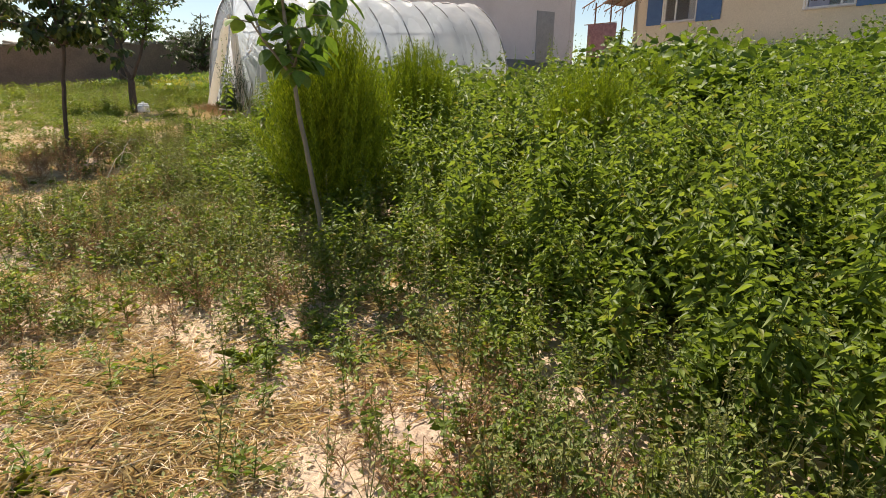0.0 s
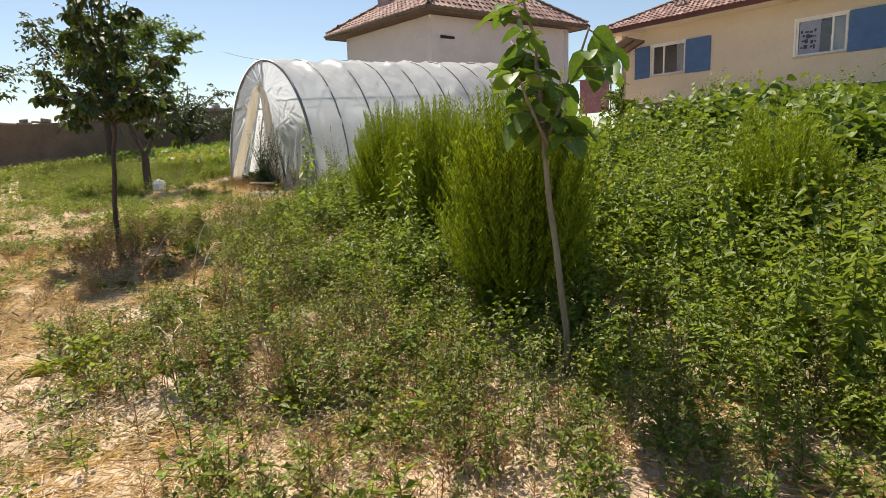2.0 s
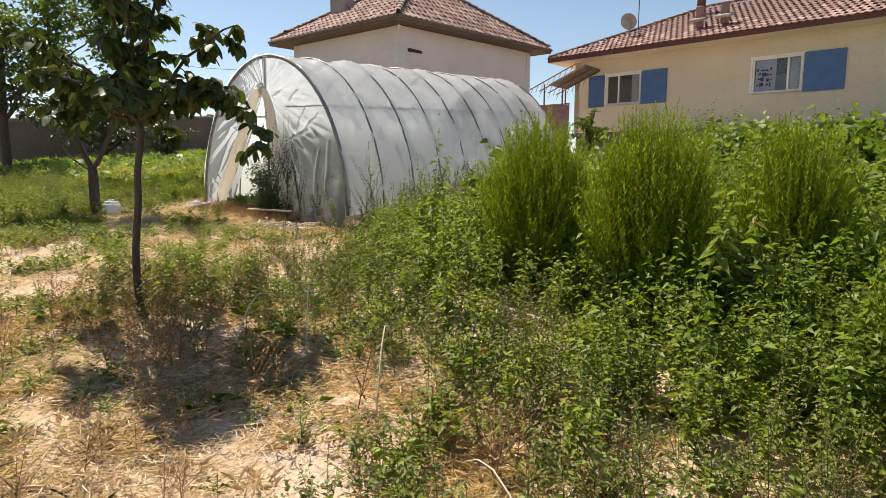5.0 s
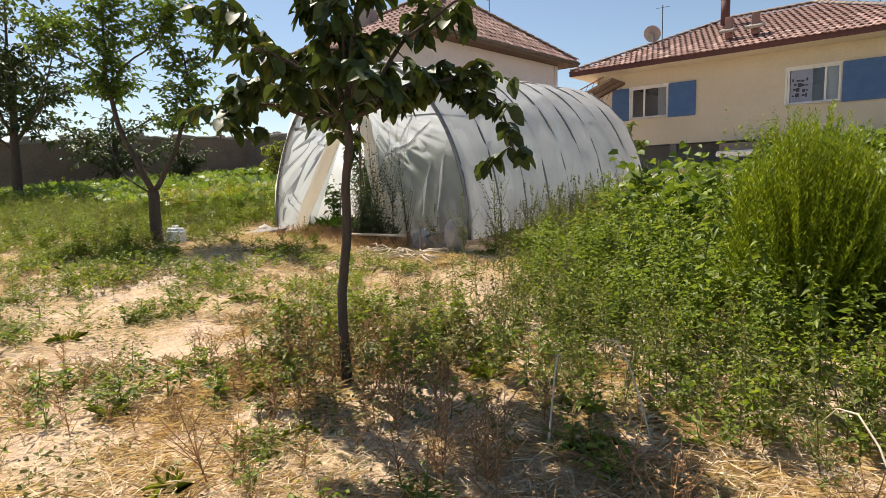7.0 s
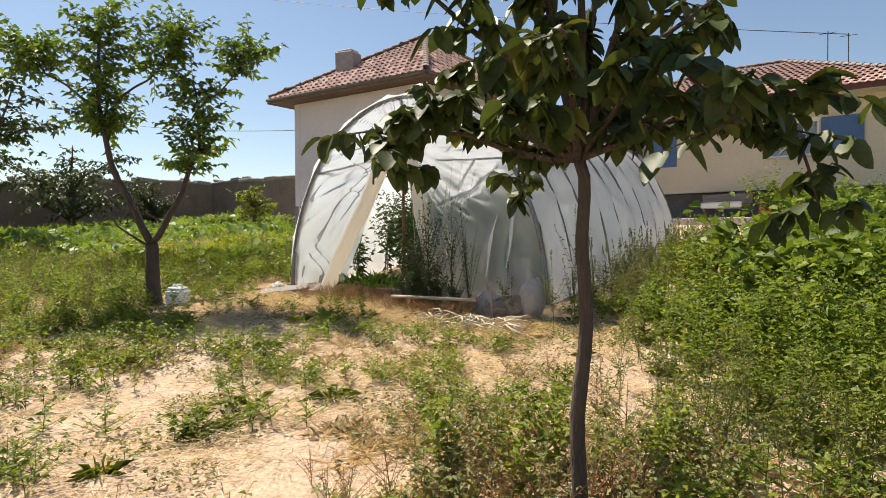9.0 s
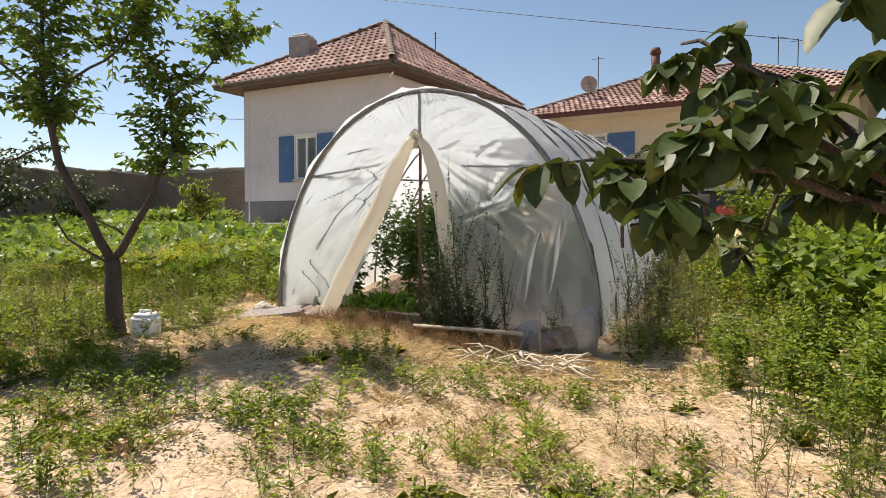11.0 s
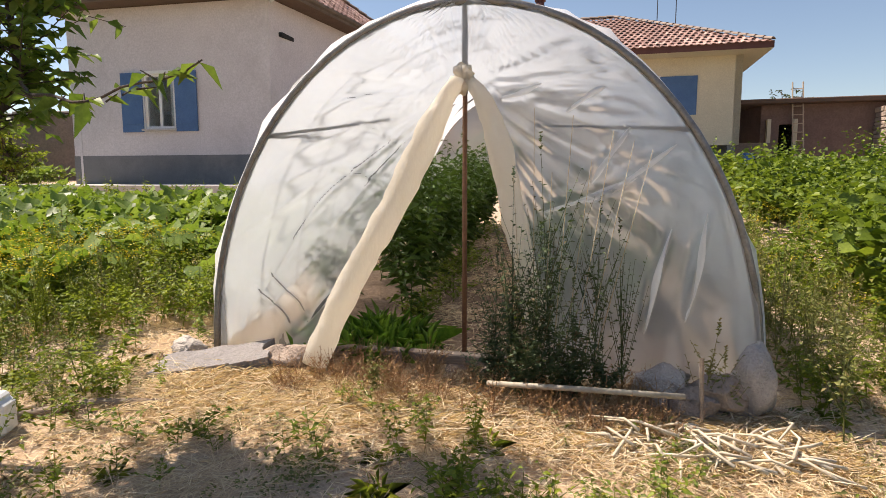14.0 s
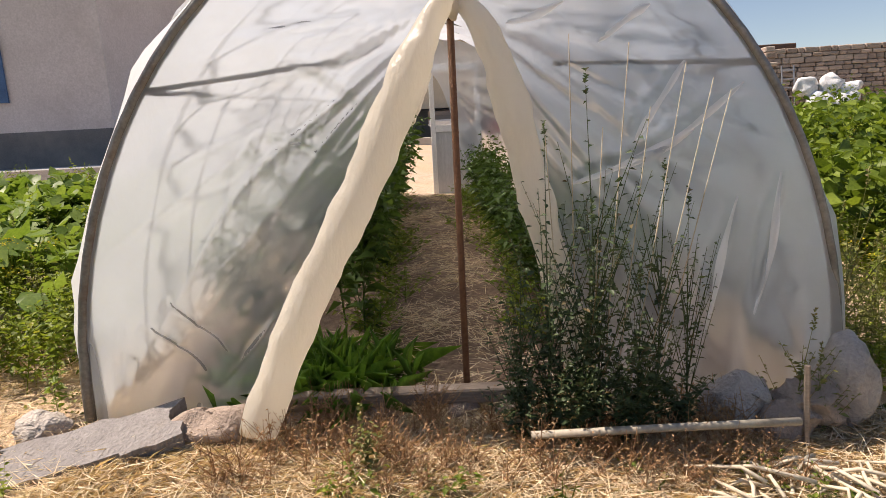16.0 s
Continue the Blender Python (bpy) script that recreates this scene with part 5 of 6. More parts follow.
# ---------- summer cypress bushes ----------
def cypress_bush(seed, h, r, shoots):
    """A brush of upright leafy plumes that fan out from a narrow foot into a ragged dome."""
    rng = np.random.default_rng(seed)
    az, u = rng.uniform(0, 6.28, shoots), rng.uniform(-0.22, 1, shoots)
    lump = 1 + 0.1 * np.sin(3 * az + seed) + 0.07 * np.sin(7 * az + 2 * seed)
    rad = r * np.sqrt(1 - u ** 2) * lump * rng.uniform(0.45, 1.0, shoots) ** 0.4
    tz = h * (0.42 + 0.58 * np.where(u > 0, u ** 0.8, u)) * rng.uniform(0.88, 1.06, shoots)
    ca, sa = np.cos(az), np.sin(az)
    top = np.stack([ca * rad, sa * rad, tz], 1) + rng.normal(0, 0.02, (shoots, 3))
    ln = h * rng.uniform(0.4, 0.62, shoots)
    fz = np.maximum(tz - ln, 0.0)
    fr = rad * np.clip(0.25 + 0.75 * fz / np.maximum(tz, 0.05), 0.25, 0.8)
    foot = np.stack([ca * fr, sa * fr, fz], 1)
    m = 46
    f = 1.02 - 0.95 * (np.linspace(0, 1, m)[None, :] ** 1.25) + rng.uniform(-0.01, 0.01, (shoots, m))
    p = foot[:, None] + (top - foot)[:, None] * f[..., None]
    a2 = np.arange(m)[None] * 2.4 + rng.uniform(0, 6.28, (shoots, 1))
    d = np.stack([np.cos(a2), np.sin(a2), 1.0 + 0 * a2], -1) + unit(top - foot)[:, None] * 0.6
    size = 0.056 * (1.3 - 0.75 * f) * rng.uniform(0.7, 1.3, f.shape)
    v, t = leaf_mesh(p.reshape(-1, 3), d.reshape(-1, 3), size.ravel(), size.ravel() * 0.24, droop=0.05, rng=rng)
    return join([stems(foot, top, 0.003, 0.0012), (v, t)])


def bush_at(x, y, h, r, seed, shoots=360):
    z = gz(x, y)
    v, t = cypress_bush(seed, h, r, shoots)
    b = thing("summer_cypress_bush", (x, y, z), "dense feathery bright green summer cypress bush", "bush", "summer cypress bushes")
    mesh_of("foliage", v + np.array([x, y, z - 0.02]), t, M["kochia"], b)
    sv, st = stems(np.array([[x + 0.03 * math.cos(k), y + 0.03 * math.sin(k), z - 0.02] for k in range(7)]), np.array([[x + 0.2 * math.cos(k * 0.9), y + 0.2 * math.sin(k * 0.9), z + 0.5] for k in range(7)]), 0.014, 0.006)
    mesh_of("stem", sv, st, M["bark"], b)


BUSHES = ((8.36, -2.22, 1.62, 0.57, 900), (6.45, -1.25, 1.52, 0.54, 850), (7.25, -0.55, 1.42, 0.5, 650), (5.4, -1.05, 1.48, 0.54, 850), (9.2, 0.05, 1.25, 0.58, 650), (8.2, 2.4, 1.2, 0.5, 450))
for k, (bx, by, bh, br, bn) in enumerate(BUSHES):
    bush_at(bx, by, bh, br, k + 1, bn)
# ---------- weeds and crops ----------
W_BIG = [upright_weed(s, 1.02, 120, 0.105, 0.04, 6, 0.26, droop=0.5, first=0.04, spike=0.16) for s in (5, 6, 7)]
W_TALL = [upright_weed(s, 0.74, 58, 0.112, 0.05, 5, 0.42, spike=0.1 if s % 2 else 0) for s in (1, 2, 3, 4)]
W_BUSH = [upright_weed(s, 0.5, 58, 0.074, 0.038, 7, 0.75) for s in (11, 12, 13)]
W_THIN = [upright_weed(s, 0.58, 46, 0.052, 0.018, 7, 0.45, spike=0.12) for s in (21, 22, 23)]
W_LOW = [upright_weed(s, 0.19, 36, 0.05, 0.027, 7, 1.4) for s in (31, 32, 33)]
W_FAR = [upright_weed(s, 0.58, 36, 0.12, 0.066, 5, 0.6) for s in (35, 36, 37)]
MATS = [creeper(s, 70, 0.16, 0.03) for s in (41, 42)]
GRASS = [tuft(s, 26, 0.26, 0.03, 0.006) for s in (51, 52)]
STRAW_UP = [tuft(s, 34, 0.2, 0.07, 0.005, 0.35) for s in (61, 62)]
DRY_BUSH = [upright_weed(s, 0.3, 36, 0.03, 0.012, 9, 0.7) for s in (71, 72)]


def lying_straw(seed, n):
    rng = np.random.default_rng(seed)
    az = rng.uniform(0, 6.28, n)
    p = np.stack([rng.normal(0, 0.11, n), rng.normal(0, 0.11, n), rng.uniform(0.0, 0.03, n)], 1)
    d = np.stack([np.cos(az), np.sin(az), rng.normal(0.06, 0.16, n)], 1)
    return leaf_mesh(p, d, rng.uniform(0.05, 0.19, n), 0.004, droop=0.0, fold=0.4, rng=rng)


STRAW_LYING = [lying_straw(s, 56) for s in (81, 82, 83)]
smooth = lambda a, b, v: np.clip((v - a) / (b - a), 0, 1)


def edge_y(x):
    """The line along which the dense weeds begin, for each x."""
    return np.interp(x, [2.0, 2.6, 3.0, 4.2, 5.5, 7, 8.5, 10, 12, 20], [1.0, -0.2, -1.3, -2.5, -3.1, -3.6, -3.5, -3.1, -3.3, -4.2])


def dense(x, y):
    """How much the ground is overgrown with tall weeds beside the tunnel."""
    d = smooth(0, 0.9, y - edge_y(x) + 0.5 * (clumps(x, y, 0.8) - 0.5)) * smooth(2.35, 3.1, x + 0.3 * (clumps(x, y, 0.6, 2) - 0.5))
    return d


def open_patch(x, y):
    """1 on the dry bare patches beside the path, 0 elsewhere."""
    k = np.zeros_like(x)
    for px, py, rx, ry in ((5.3, -3.6, 0.8, 0.6), (6.2, -3.7, 0.6, 0.4), (10.3, -4.1, 0.9, 0.45), (10.65, -3.2, 0.25, 0.3), (3.0, -4.0, 0.35, 0.3)):
        k = np.maximum(k, np.exp(-((x - px) / rx) ** 2 - ((y - py) / ry) ** 2))
    return np.clip(1.5 * k, 0, 1)


def out_of_bush(x, y):
    k = np.ones_like(x)
    for bx, by, r in ((8.38, -2.2, 0.5), (6.5, -1.2, 0.5), (7.35, -0.45, 0.42), (5.45, -1.0, 0.48), (5.9, -0.2, 0.42), (8.7, -2.65, 0.4), (6.95, -1.7, 0.35), (5.75, -1.55, 0.25)):
        k *= (np.hypot(x - bx, y - by) > r * 0.55)
    return k


near = scatter(101, 12000, (2.4, 15, -4.4, 3.5), lambda x, y: 0.85 * (1 - 0.8 * open_patch(x, y)) * dense(x, y) * out_of_bush(x, y) * np.where((x < 5.2) & (y > 0.2), 0.3, 1) * (0.35 + 0.65 * clumps(x, y, 0.9, 1)))
sow("tall_weeds", W_TALL, near[::2], 1.0 * np.interp(near[::2][:, 1] - edge_y(near[::2][:, 0]), [0, 1.2, 3], [0.5, 0.72, 1.05]), M["weed"], "dense dark green leafy weeds taller than knee height", "weeds", 1)
sow("bright_weeds", W_BUSH, near[1::2], np.interp(near[1::2][:, 1] - edge_y(near[1::2][:, 0]), [0, 1.2, 3], [0.6, 0.8, 1.1]), M["weed2"], "dense yellow-green bushy weeds", "weeds", 2)
front = scatter(102, 5600, (3, 16, -5.2, -1.0), lambda x, y: (1 - open_patch(x, y)) * out_of_bush(x, y) * smooth(-1.1, 0.1, y - edge_y(x)) * (1 - 0.75 * smooth(0.2, 1.4, y - edge_y(x))) * (0.2 + 0.8 * clumps(x, y, 0.7, 3)))
sow("thin_weeds", W_THIN, front[::2], 0.75, M["grey_weed"], "thin grey-green seeding weeds along the path", "weeds", 3)
sow("edge_weeds", W_LOW, front[1::2], 1.1, M["weed"], "low green weeds along the path", "weeds", 4)
far = scatter(103, 3400, (2.6, 17, 3.2, 18.5), lambda x, y: smooth(2.7, 3.6, x) * np.where(x < 8, 0.4, 1) * (0.3 + 0.6 * clumps(x, y, 1.4, 4)))
sow("far_weeds", W_FAR, far, 1.15 + 0.35 * clumps(far[:, 0], far[:, 1], 1.5, 5), M["weed"], "overgrown green weeds beside the tunnel", "weeds", 5)
spikes = scatter(104, 240, (4, 15, -2.6, 6), lambda x, y: dense(x, y) * out_of_bush(x, y))
sow("amaranth_spikes", [upright_weed(s, 1.15, 60, 0.1, 0.05, 2, 0.2, droop=0.45, spike=0.28) for s in (91, 92)], spikes, 0.95, M["weed"], "tall amaranth weeds with upright flower spikes", "weeds", 6)

big = scatter(106, 900, (9.9, 15.5, -3.0, 2.6), lambda x, y: smooth(9.9, 10.8, x) * smooth(0.5, 1.3, y - edge_y(x)) * (0.5 + 0.5 * clumps(x, y, 0.8, 31)) * out_of_bush(x, y))
sow("amaranth_stand", W_BIG, big, np.interp(big[:, 1] - edge_y(big[:, 0]), [0.5, 1.5, 3], [0.75, 1.0, 1.08]), M["weed"], "waist-high dark amaranth with long drooping leaves", "weeds", 36)

# vine bank along the garden edge
vines = scatter(105, 4000, (3.0, 17, 0.4, 17.5), lambda x, y: smooth(0, 1.0, x - np.interp(y, [0, 2, 5, 10, 18], [3.4, 3.3, 3.5, 3.5, 3.0])) * (0.2 + 0.8 * clumps(x, y, 1.2, 6)) * out_of_bush(x, y) * np.where((x > 4.6) & (y < 2.2), 0.1, 1))
sow("vine_bank", [upright_weed(s, 1.0, 54, 0.2, 0.15, 8, 0.75, six=True, droop=0.4) for s in (95, 96)], vines, 0.75 + 0.65 * clumps(vines[:, 0], vines[:, 1], 1.6, 7), M["vine"], "bank of dark green bean and vine leaves", "vines", 7)
for k, (x, y, h) in enumerate(((3.06, 13.0, 2.05), (4.1, 10.6, 1.45), (4.6, 14.6, 1.7), (6.1, 13.0, 1.9), (7.8, 12.0, 2.2), (5.3, 11.0, 1.5), (10.4, 12.2, 2.0))):
    v, t = upright_weed(200 + k, h, 340, 0.15, 0.12, 26, 0.6, six=True, droop=0.4, first=0.05)
    b = thing("vine_bush", (x, y, gz(x, y)), "tall leafy vine climbing a hidden stake", "bush", "vine bushes before the house")
    mesh_of("foliage", v + np.array([x, y, gz(x, y) - 0.02]), t, M["vine"], b)

# yard in front of the tunnel: patchy low growth
def round_jug(x, y):
    """0 on the trodden spot around the jug, 1 elsewhere."""
    return np.where(np.hypot(x + 2.05, y + 1.5) < 0.3, 0.0, 1.0)


def yard(x, y):
    inside = (np.abs(x - 0.08) < 1.95) & (y > -0.55)
    return np.where(inside, 0, 1.0) * round_jug(x, y)


low = scatter(110, 5600, (-9, 13.5, -8.5, 1.5), lambda x, y: yard(x, y) * (1 - dense(x, y)) * np.clip(2.6 * clumps(x, y, 0.5, 8) - 1.0, 0, 1) * np.where(x > 3, 0.75, 1))
sow("low_weeds", W_LOW, low, 0.95, M["weed"], "scattered low green weeds on dry soil", "weeds", 8)
mats = scatter(111, 3200, (-9, 13.5, -8.5, 2.0), lambda x, y: yard(x, y) * (1 - dense(x, y)) * np.clip(2.4 * clumps(x, y, 0.38, 9) - 0.8, 0, 1))
sow("ground_cover", MATS, mats, 1.1, M["grey_weed"], "grey-green creeping ground cover in patches", "ground cover", 9)
gr = scatter(112, 900, (-9, 13, -8, 1.5), lambda x, y: yard(x, y) * (0.15 + clumps(x, y, 0.6, 10) * 0.5))
sow("grass_tufts", GRASS, gr, 0.8, M["weed2"], "thin green grass tufts", "grass", 10)
med = scatter(113, 900, (-9.5, 3.2, -6.5, 0.6), lambda x, y: yard(x, y) * np.clip(3.2 * clumps(x, y, 1.0, 11) - 2.0, 0, 1) * np.where((x > -3) & (y > -3.2), 0.25, 1))
sow("yard_weeds", W_BUSH, med, 0.55, M["weed2"], "clumps of green weeds in the yard", "weeds", 11)
left = scatter(114, 2600, (-11, -1.7, -4.8, 2.6), lambda x, y: round_jug(x, y) * smooth(-1.7, -2.7, x + 0.25 * y * (y < 0)) * smooth(-4.8, -2.8, y) * (0.25 + 0.75 * clumps(x, y, 1.1, 12)) * np.where(y < -2.2, 0.4, 1))
sow("garden_weeds", W_THIN, left[::3], 0.85, M["grey_weed"], "yellow-green weeds around the young tree", "weeds", 12)
sow("garden_weeds", W_BUSH, left[1::3], 0.8, M["weed2"], "bushy green weeds around the young tree", "weeds", 37)
sow("garden_weeds", W_TALL, left[2::3], 0.62, M["weed"], "leafy dark green weeds around the young tree", "weeds", 38)
fl = scatter(115, 170, (-5.0, -2.7, -0.9, 1.6), lambda x, y: 0.3 + 0.7 * clumps(x, y, 0.6, 13))
sow("yellow_herbs", [upright_weed(s, 0.62, 30, 0.03, 0.008, 7, 0.35) for s in (301, 302)], fl, 1.0, M["weed2"], "fine-leaved dill stalks gone to seed", "herbs", 13)
sow("yellow_blossom", [tuple(np.array(q) if i else np.array(q) + [0, 0, 0.56] for i, q in enumerate(creeper(s, 26, 0.11, 0.022))) for s in (305, 306)], fl, 1.0, M["yellow"], "flat yellow dill flower heads", "flowers", 13)
fr = scatter(116, 60, (2.6, 4.0, 1.0, 8.0), lambda x, y: 0.6 + 0 * x)
sow("yellow_blossom", [tuple(np.array(q) if i else np.array(q) + [0, 0, 0.5] for i, q in enumerate(creeper(s, 26, 0.13, 0.025))) for s in (307, 308)], fr, 1.0, M["yellow"], "yellow flower heads beside the path", "flowers", 14)

# dry straw
st = scatter(120, 9000, (-6, 13.5, -8.0, 1.2), lambda x, y: (1 - 0.75 * dense(x, y)) * np.clip(0.25 + 1.3 * (clumps(x, y, 1.0, 14) - 0.2), 0, 1) * np.where((np.abs(x) < 1.9) & (y > 0.1), 0, 1))
sow("straw_litter", STRAW_LYING, st, 1.0, M["straw"], "pale straw lying over the soil", "straw", 15, sink=0.0, tilt=0.05)
su = scatter(121, 3600, (-6, 13.5, -8.0, 0.9), lambda x, y: (1 - dense(x, y)) * np.clip(2.2 * clumps(x, y, 0.8, 15) - 1.0, 0, 1) * np.where((np.abs(x) < 1.9) & (y > 0.0), 0, 1))
sow("dry_grass", STRAW_UP, su, 0.7, M["straw"], "short dry upright straw stubble", "straw", 16)
rd = scatter(122, 700, (1.5, 13, -6.5, -1.6), lambda x, y: (1 - 0.6 * dense(x, y)) * np.clip(3.0 * clumps(x, y, 0.9, 16) - 1.7, 0, 1))
ring = np.stack([QX + np.random.default_rng(3).normal(0.1, 0.5, 60), QY + np.random.default_rng(4).normal(-0.1, 0.45, 60)], 1)
sow("red_dry_weeds", DRY_BUSH, np.concatenate([rd, ring]), 0.8, M["redstraw"], "brittle red-brown dead weeds", "weeds", 17)
def flattened_tuft(seed, n):
    """Dead blades fallen outward from one root, only the tips lifting."""
    rng = np.random.default_rng(seed)
    az, el = rng.uniform(0, 6.28, n), rng.uniform(0.05, 0.6, n)
    d = np.stack([np.cos(az) * np.cos(el), np.sin(az) * np.cos(el), np.sin(el)], 1)
    p = np.stack([rng.normal(0, 0.07, n), rng.normal(0, 0.07, n), rng.uniform(0.0, 0.03, n)], 1)
    return leaf_mesh(p, d, rng.uniform(0.05, 0.15, n), 0.0042, droop=0.2, fold=0.3, rng=rng)


DEAD_GRASS = [flattened_tuft(s, 64) for s in (65, 66, 67)]
dg = scatter(123, 3600, (2.2, 13.4, -5.2, -2.4), lambda x, y: out_of_bush(x, y) * (0.25 + 0.75 * open_patch(x, y)) * (1 - 0.6 * dense(x, y)) * np.clip(1.9 * clumps(x, y, 0.5, 33) - 0.25, 0, 1))
sow("dead_grass", DEAD_GRASS, dg, 0.9, M["tan_grass"], "matted tan dead grass between the weeds", "dead grass", 39, tilt=0.1)
rng2 = np.random.default_rng(77)
mouth = np.stack([rng2.uniform(-1.5, 2.1, 900), -0.25 - 0.75 * rng2.beta(1.4, 2.2, 900)], 1)
sow("dead_grass", DEAD_GRASS, mouth, 0.72, M["tan_grass"], "matted golden dead grass along the greenhouse mouth", "dead grass", 40, sink=-0.02, tilt=0.3)
bank = np.stack([rng2.uniform(-1.6, 2.0, 800), rng2.normal(-0.55, 0.25, 800)], 1)
sow("straw_bank", STRAW_LYING, bank, 1.05, M["straw"], "loose golden straw heaped before the tunnel mouth", "straw", 18, sink=-0.02, tilt=0.35)
inner = np.stack([rng2.uniform(-0.5, 0.6, 110), rng2.uniform(0.1, 5.7, 110)], 1)
sow("path_straw", STRAW_LYING, inner, 1.0, M["straw"], "straw on the trodden soil inside the tunnel", "straw", 19, sink=-0.06)

inlow = np.concatenate([np.stack([rng2.normal(0.55, 0.1, 70), rng2.uniform(0.6, 5.6, 70)], 1), np.stack([rng2.normal(-0.42, 0.08, 40), rng2.uniform(0.7, 5.6, 40)], 1)])
sow("tunnel_floor_weeds", W_LOW, inlow, 1.3, M["weed"], "low green weeds along the tunnel beds", "weeds", 26, sink=-0.03)
mid_a = scatter(140, 900, (2.6, 7.0, -4.75, -2.4), lambda x, y: (1 - open_patch(x, y)) * np.clip(2.4 * clumps(x, y, 0.55, 21) - 0.75, 0, 1) * smooth(-4.8, -4.2, y - 0.12 * (x - 4)))
sow("bushy_weeds", W_BUSH, mid_a[::2][mid_a[::2][:, 1] > -3.75 - 0.25 * (mid_a[::2][:, 0] < 4.2)], 0.62, M["grey_weed"], "knee-high grey-green weeds round the young quince", "weeds", 27)
sow("leafy_weeds", W_TALL, mid_a[1::4][mid_a[1::4][:, 1] > -3.5], 0.55, M["weed2"], "yellow-green upright weeds round the young quince", "weeds", 28)
sow("dead_weeds", DRY_BUSH, np.concatenate([mid_a[3::4], np.stack([rng2.normal(4.75, 0.4, 8), rng2.normal(-3.7, 0.25, 8)], 1)]), 1.15, M["redstraw"], "dead red-brown weeds round the young quince", "weeds", 29)
mid_b = scatter(141, 1200, (7.0, 12.6, -4.6, -2.9), lambda x, y: (1 - open_patch(x, y)) * np.clip(2.4 * clumps(x, y, 0.45, 22) - 0.95, 0, 1))
sow("leafy_weeds", W_BUSH, mid_b[::3], 0.6, M["weed"], "patchy green weeds at the path side", "weeds", 30)
sow("dead_weeds", DRY_BUSH, mid_b[1::2], 0.9, M["redstraw"], "dead red-brown weeds at the path side", "weeds", 31)
path_side = scatter(145, 280, (6.2, 9.4, -4.75, -3.3), lambda x, y: np.clip(2.2 * clumps(x, y, 0.4, 43) - 0.5, 0, 1))
sow("leafy_weeds", W_BUSH, path_side[::3], 0.5, M["grey_weed"], "grey-green knee-low weeds at the path side", "weeds", 43)
sow("low_weeds", W_LOW, path_side[1::3], 1.3, M["weed2"], "low yellow-green weeds at the path side", "weeds", 44)
sow("dead_weeds", DRY_BUSH, path_side[2::3], 0.8, M["redstraw"], "brittle reddish dead weeds at the path side", "weeds", 45)
pear_w = scatter(142, 420, (-5.0, -1.3, -3.2, -0.7), lambda x, y: round_jug(x, y) * np.clip(2.4 * clumps(x, y, 0.6, 23) - 0.7, 0, 1) * smooth(-1.2, -2.0, x))
sow("leafy_weeds", W_BUSH, pear_w, 0.55, M["weed2"], "leafy green weeds round the foot of the young tree", "weeds", 32)
yard_p = scatter(143, 300, (-2.4, 0.9, -3.7, -2.0), lambda x, y: np.clip(2.6 * clumps(x, y, 0.5, 24) - 0.75, 0, 1) * smooth(0.9, -0.3, x))
sow("yard_weeds", W_BUSH, yard_p[::2], 0.42, M["weed"], "short leafy green weeds in the dry yard", "weeds", 33)
sow("low_weeds", W_LOW, yard_p[1::2], 1.1, M["weed2"], "low green weeds spreading over the dry yard", "weeds", 34)
yard_q = scatter(144, 130, (0.2, 2.4, -2.9, -1.2), lambda x, y: np.clip(2.6 * clumps(x, y, 0.4, 25) - 1.0, 0, 1))
sow("low_weeds", W_LOW, yard_q, 1.0, M["weed2"], "small green weeds before the greenhouse", "weeds", 35)
sillweed = np.stack([rng2.uniform(-0.95, 1.3, 190), rng2.uniform(-0.72, -0.14, 190)], 1)
sow("dead_tangle", DRY_BUSH, sillweed, 0.8, M["redstraw"], "tangled red-brown dead weeds at the tunnel threshold", "weeds", 25)

# long pale grass stems arching out of the low weeds
for k, (x, y, az, ln, lift) in enumerate(((7.15, -4.0, 2.7, 0.55, 0.22), (7.3, -4.1, 3.0, 0.5, 0.16), (7.2, -4.25, 2.5, 0.6, 0.12), (7.45, -4.2, 3.3, 0.45, 0.2), (5.1, -3.3, 2.4, 0.6, 0.4), (4.75, -3.6, 1.9, 0.5, 0.35), (6.0, -3.6, 2.2, 0.55, 0.4))):
    z = gz(x, y)
    pts = [(x + math.cos(az) * ln * f, y + math.sin(az) * ln * f, z + lift * math.sin(2.4 * f)) for f in (0, 0.2, 0.4, 0.6, 0.8, 1.0)]
    tagged(part("grass_stem", Mesh().tube(pts, [0.005, 0.005, 0.004, 0.004, 0.003, 0.002], 5), M["stick"], smooth=True), "long pale arching dry grass stem", "grass stem", "arching dry stems")

# squash bed


def squash_plant(seed):
    rng = np.random.default_rng(seed)
    n = 11
    az, rr = rng.uniform(0, 6.28, n), rng.uniform(0.05, 0.42, n)
    top = np.stack([np.cos(az) * rr, np.sin(az) * rr, rng.uniform(0.16, 0.42, n)], 1)
    out = [stems(top * [0.4, 0.4, 0.0], top, 0.006, 0.004)]
    for k in range(n):
        m, r = 9, rng.uniform(0.05, 0.105)
        g = np.linspace(0.35, 6.28 - 0.35, m) + az[k]
        rim = np.stack([np.cos(g) * r * (1 + 0.12 * (np.arange(m) % 2)), np.sin(g) * r * (1 + 0.12 * (np.arange(m) % 2)), rng.uniform(-0.02, 0.035, m)], 1)
        tl = rng.normal(0, 0.35, 2)
        rim[:, 2] += rim[:, 0] * tl[0] + rim[:, 1] * tl[1]
        v = np.concatenate([top[k][None] - [0, 0, 0.012], top[k] + rim])
        out.append((v, np.array([[0, i + 1, i + 2] for i in range(m - 1)])))
    return join(out)


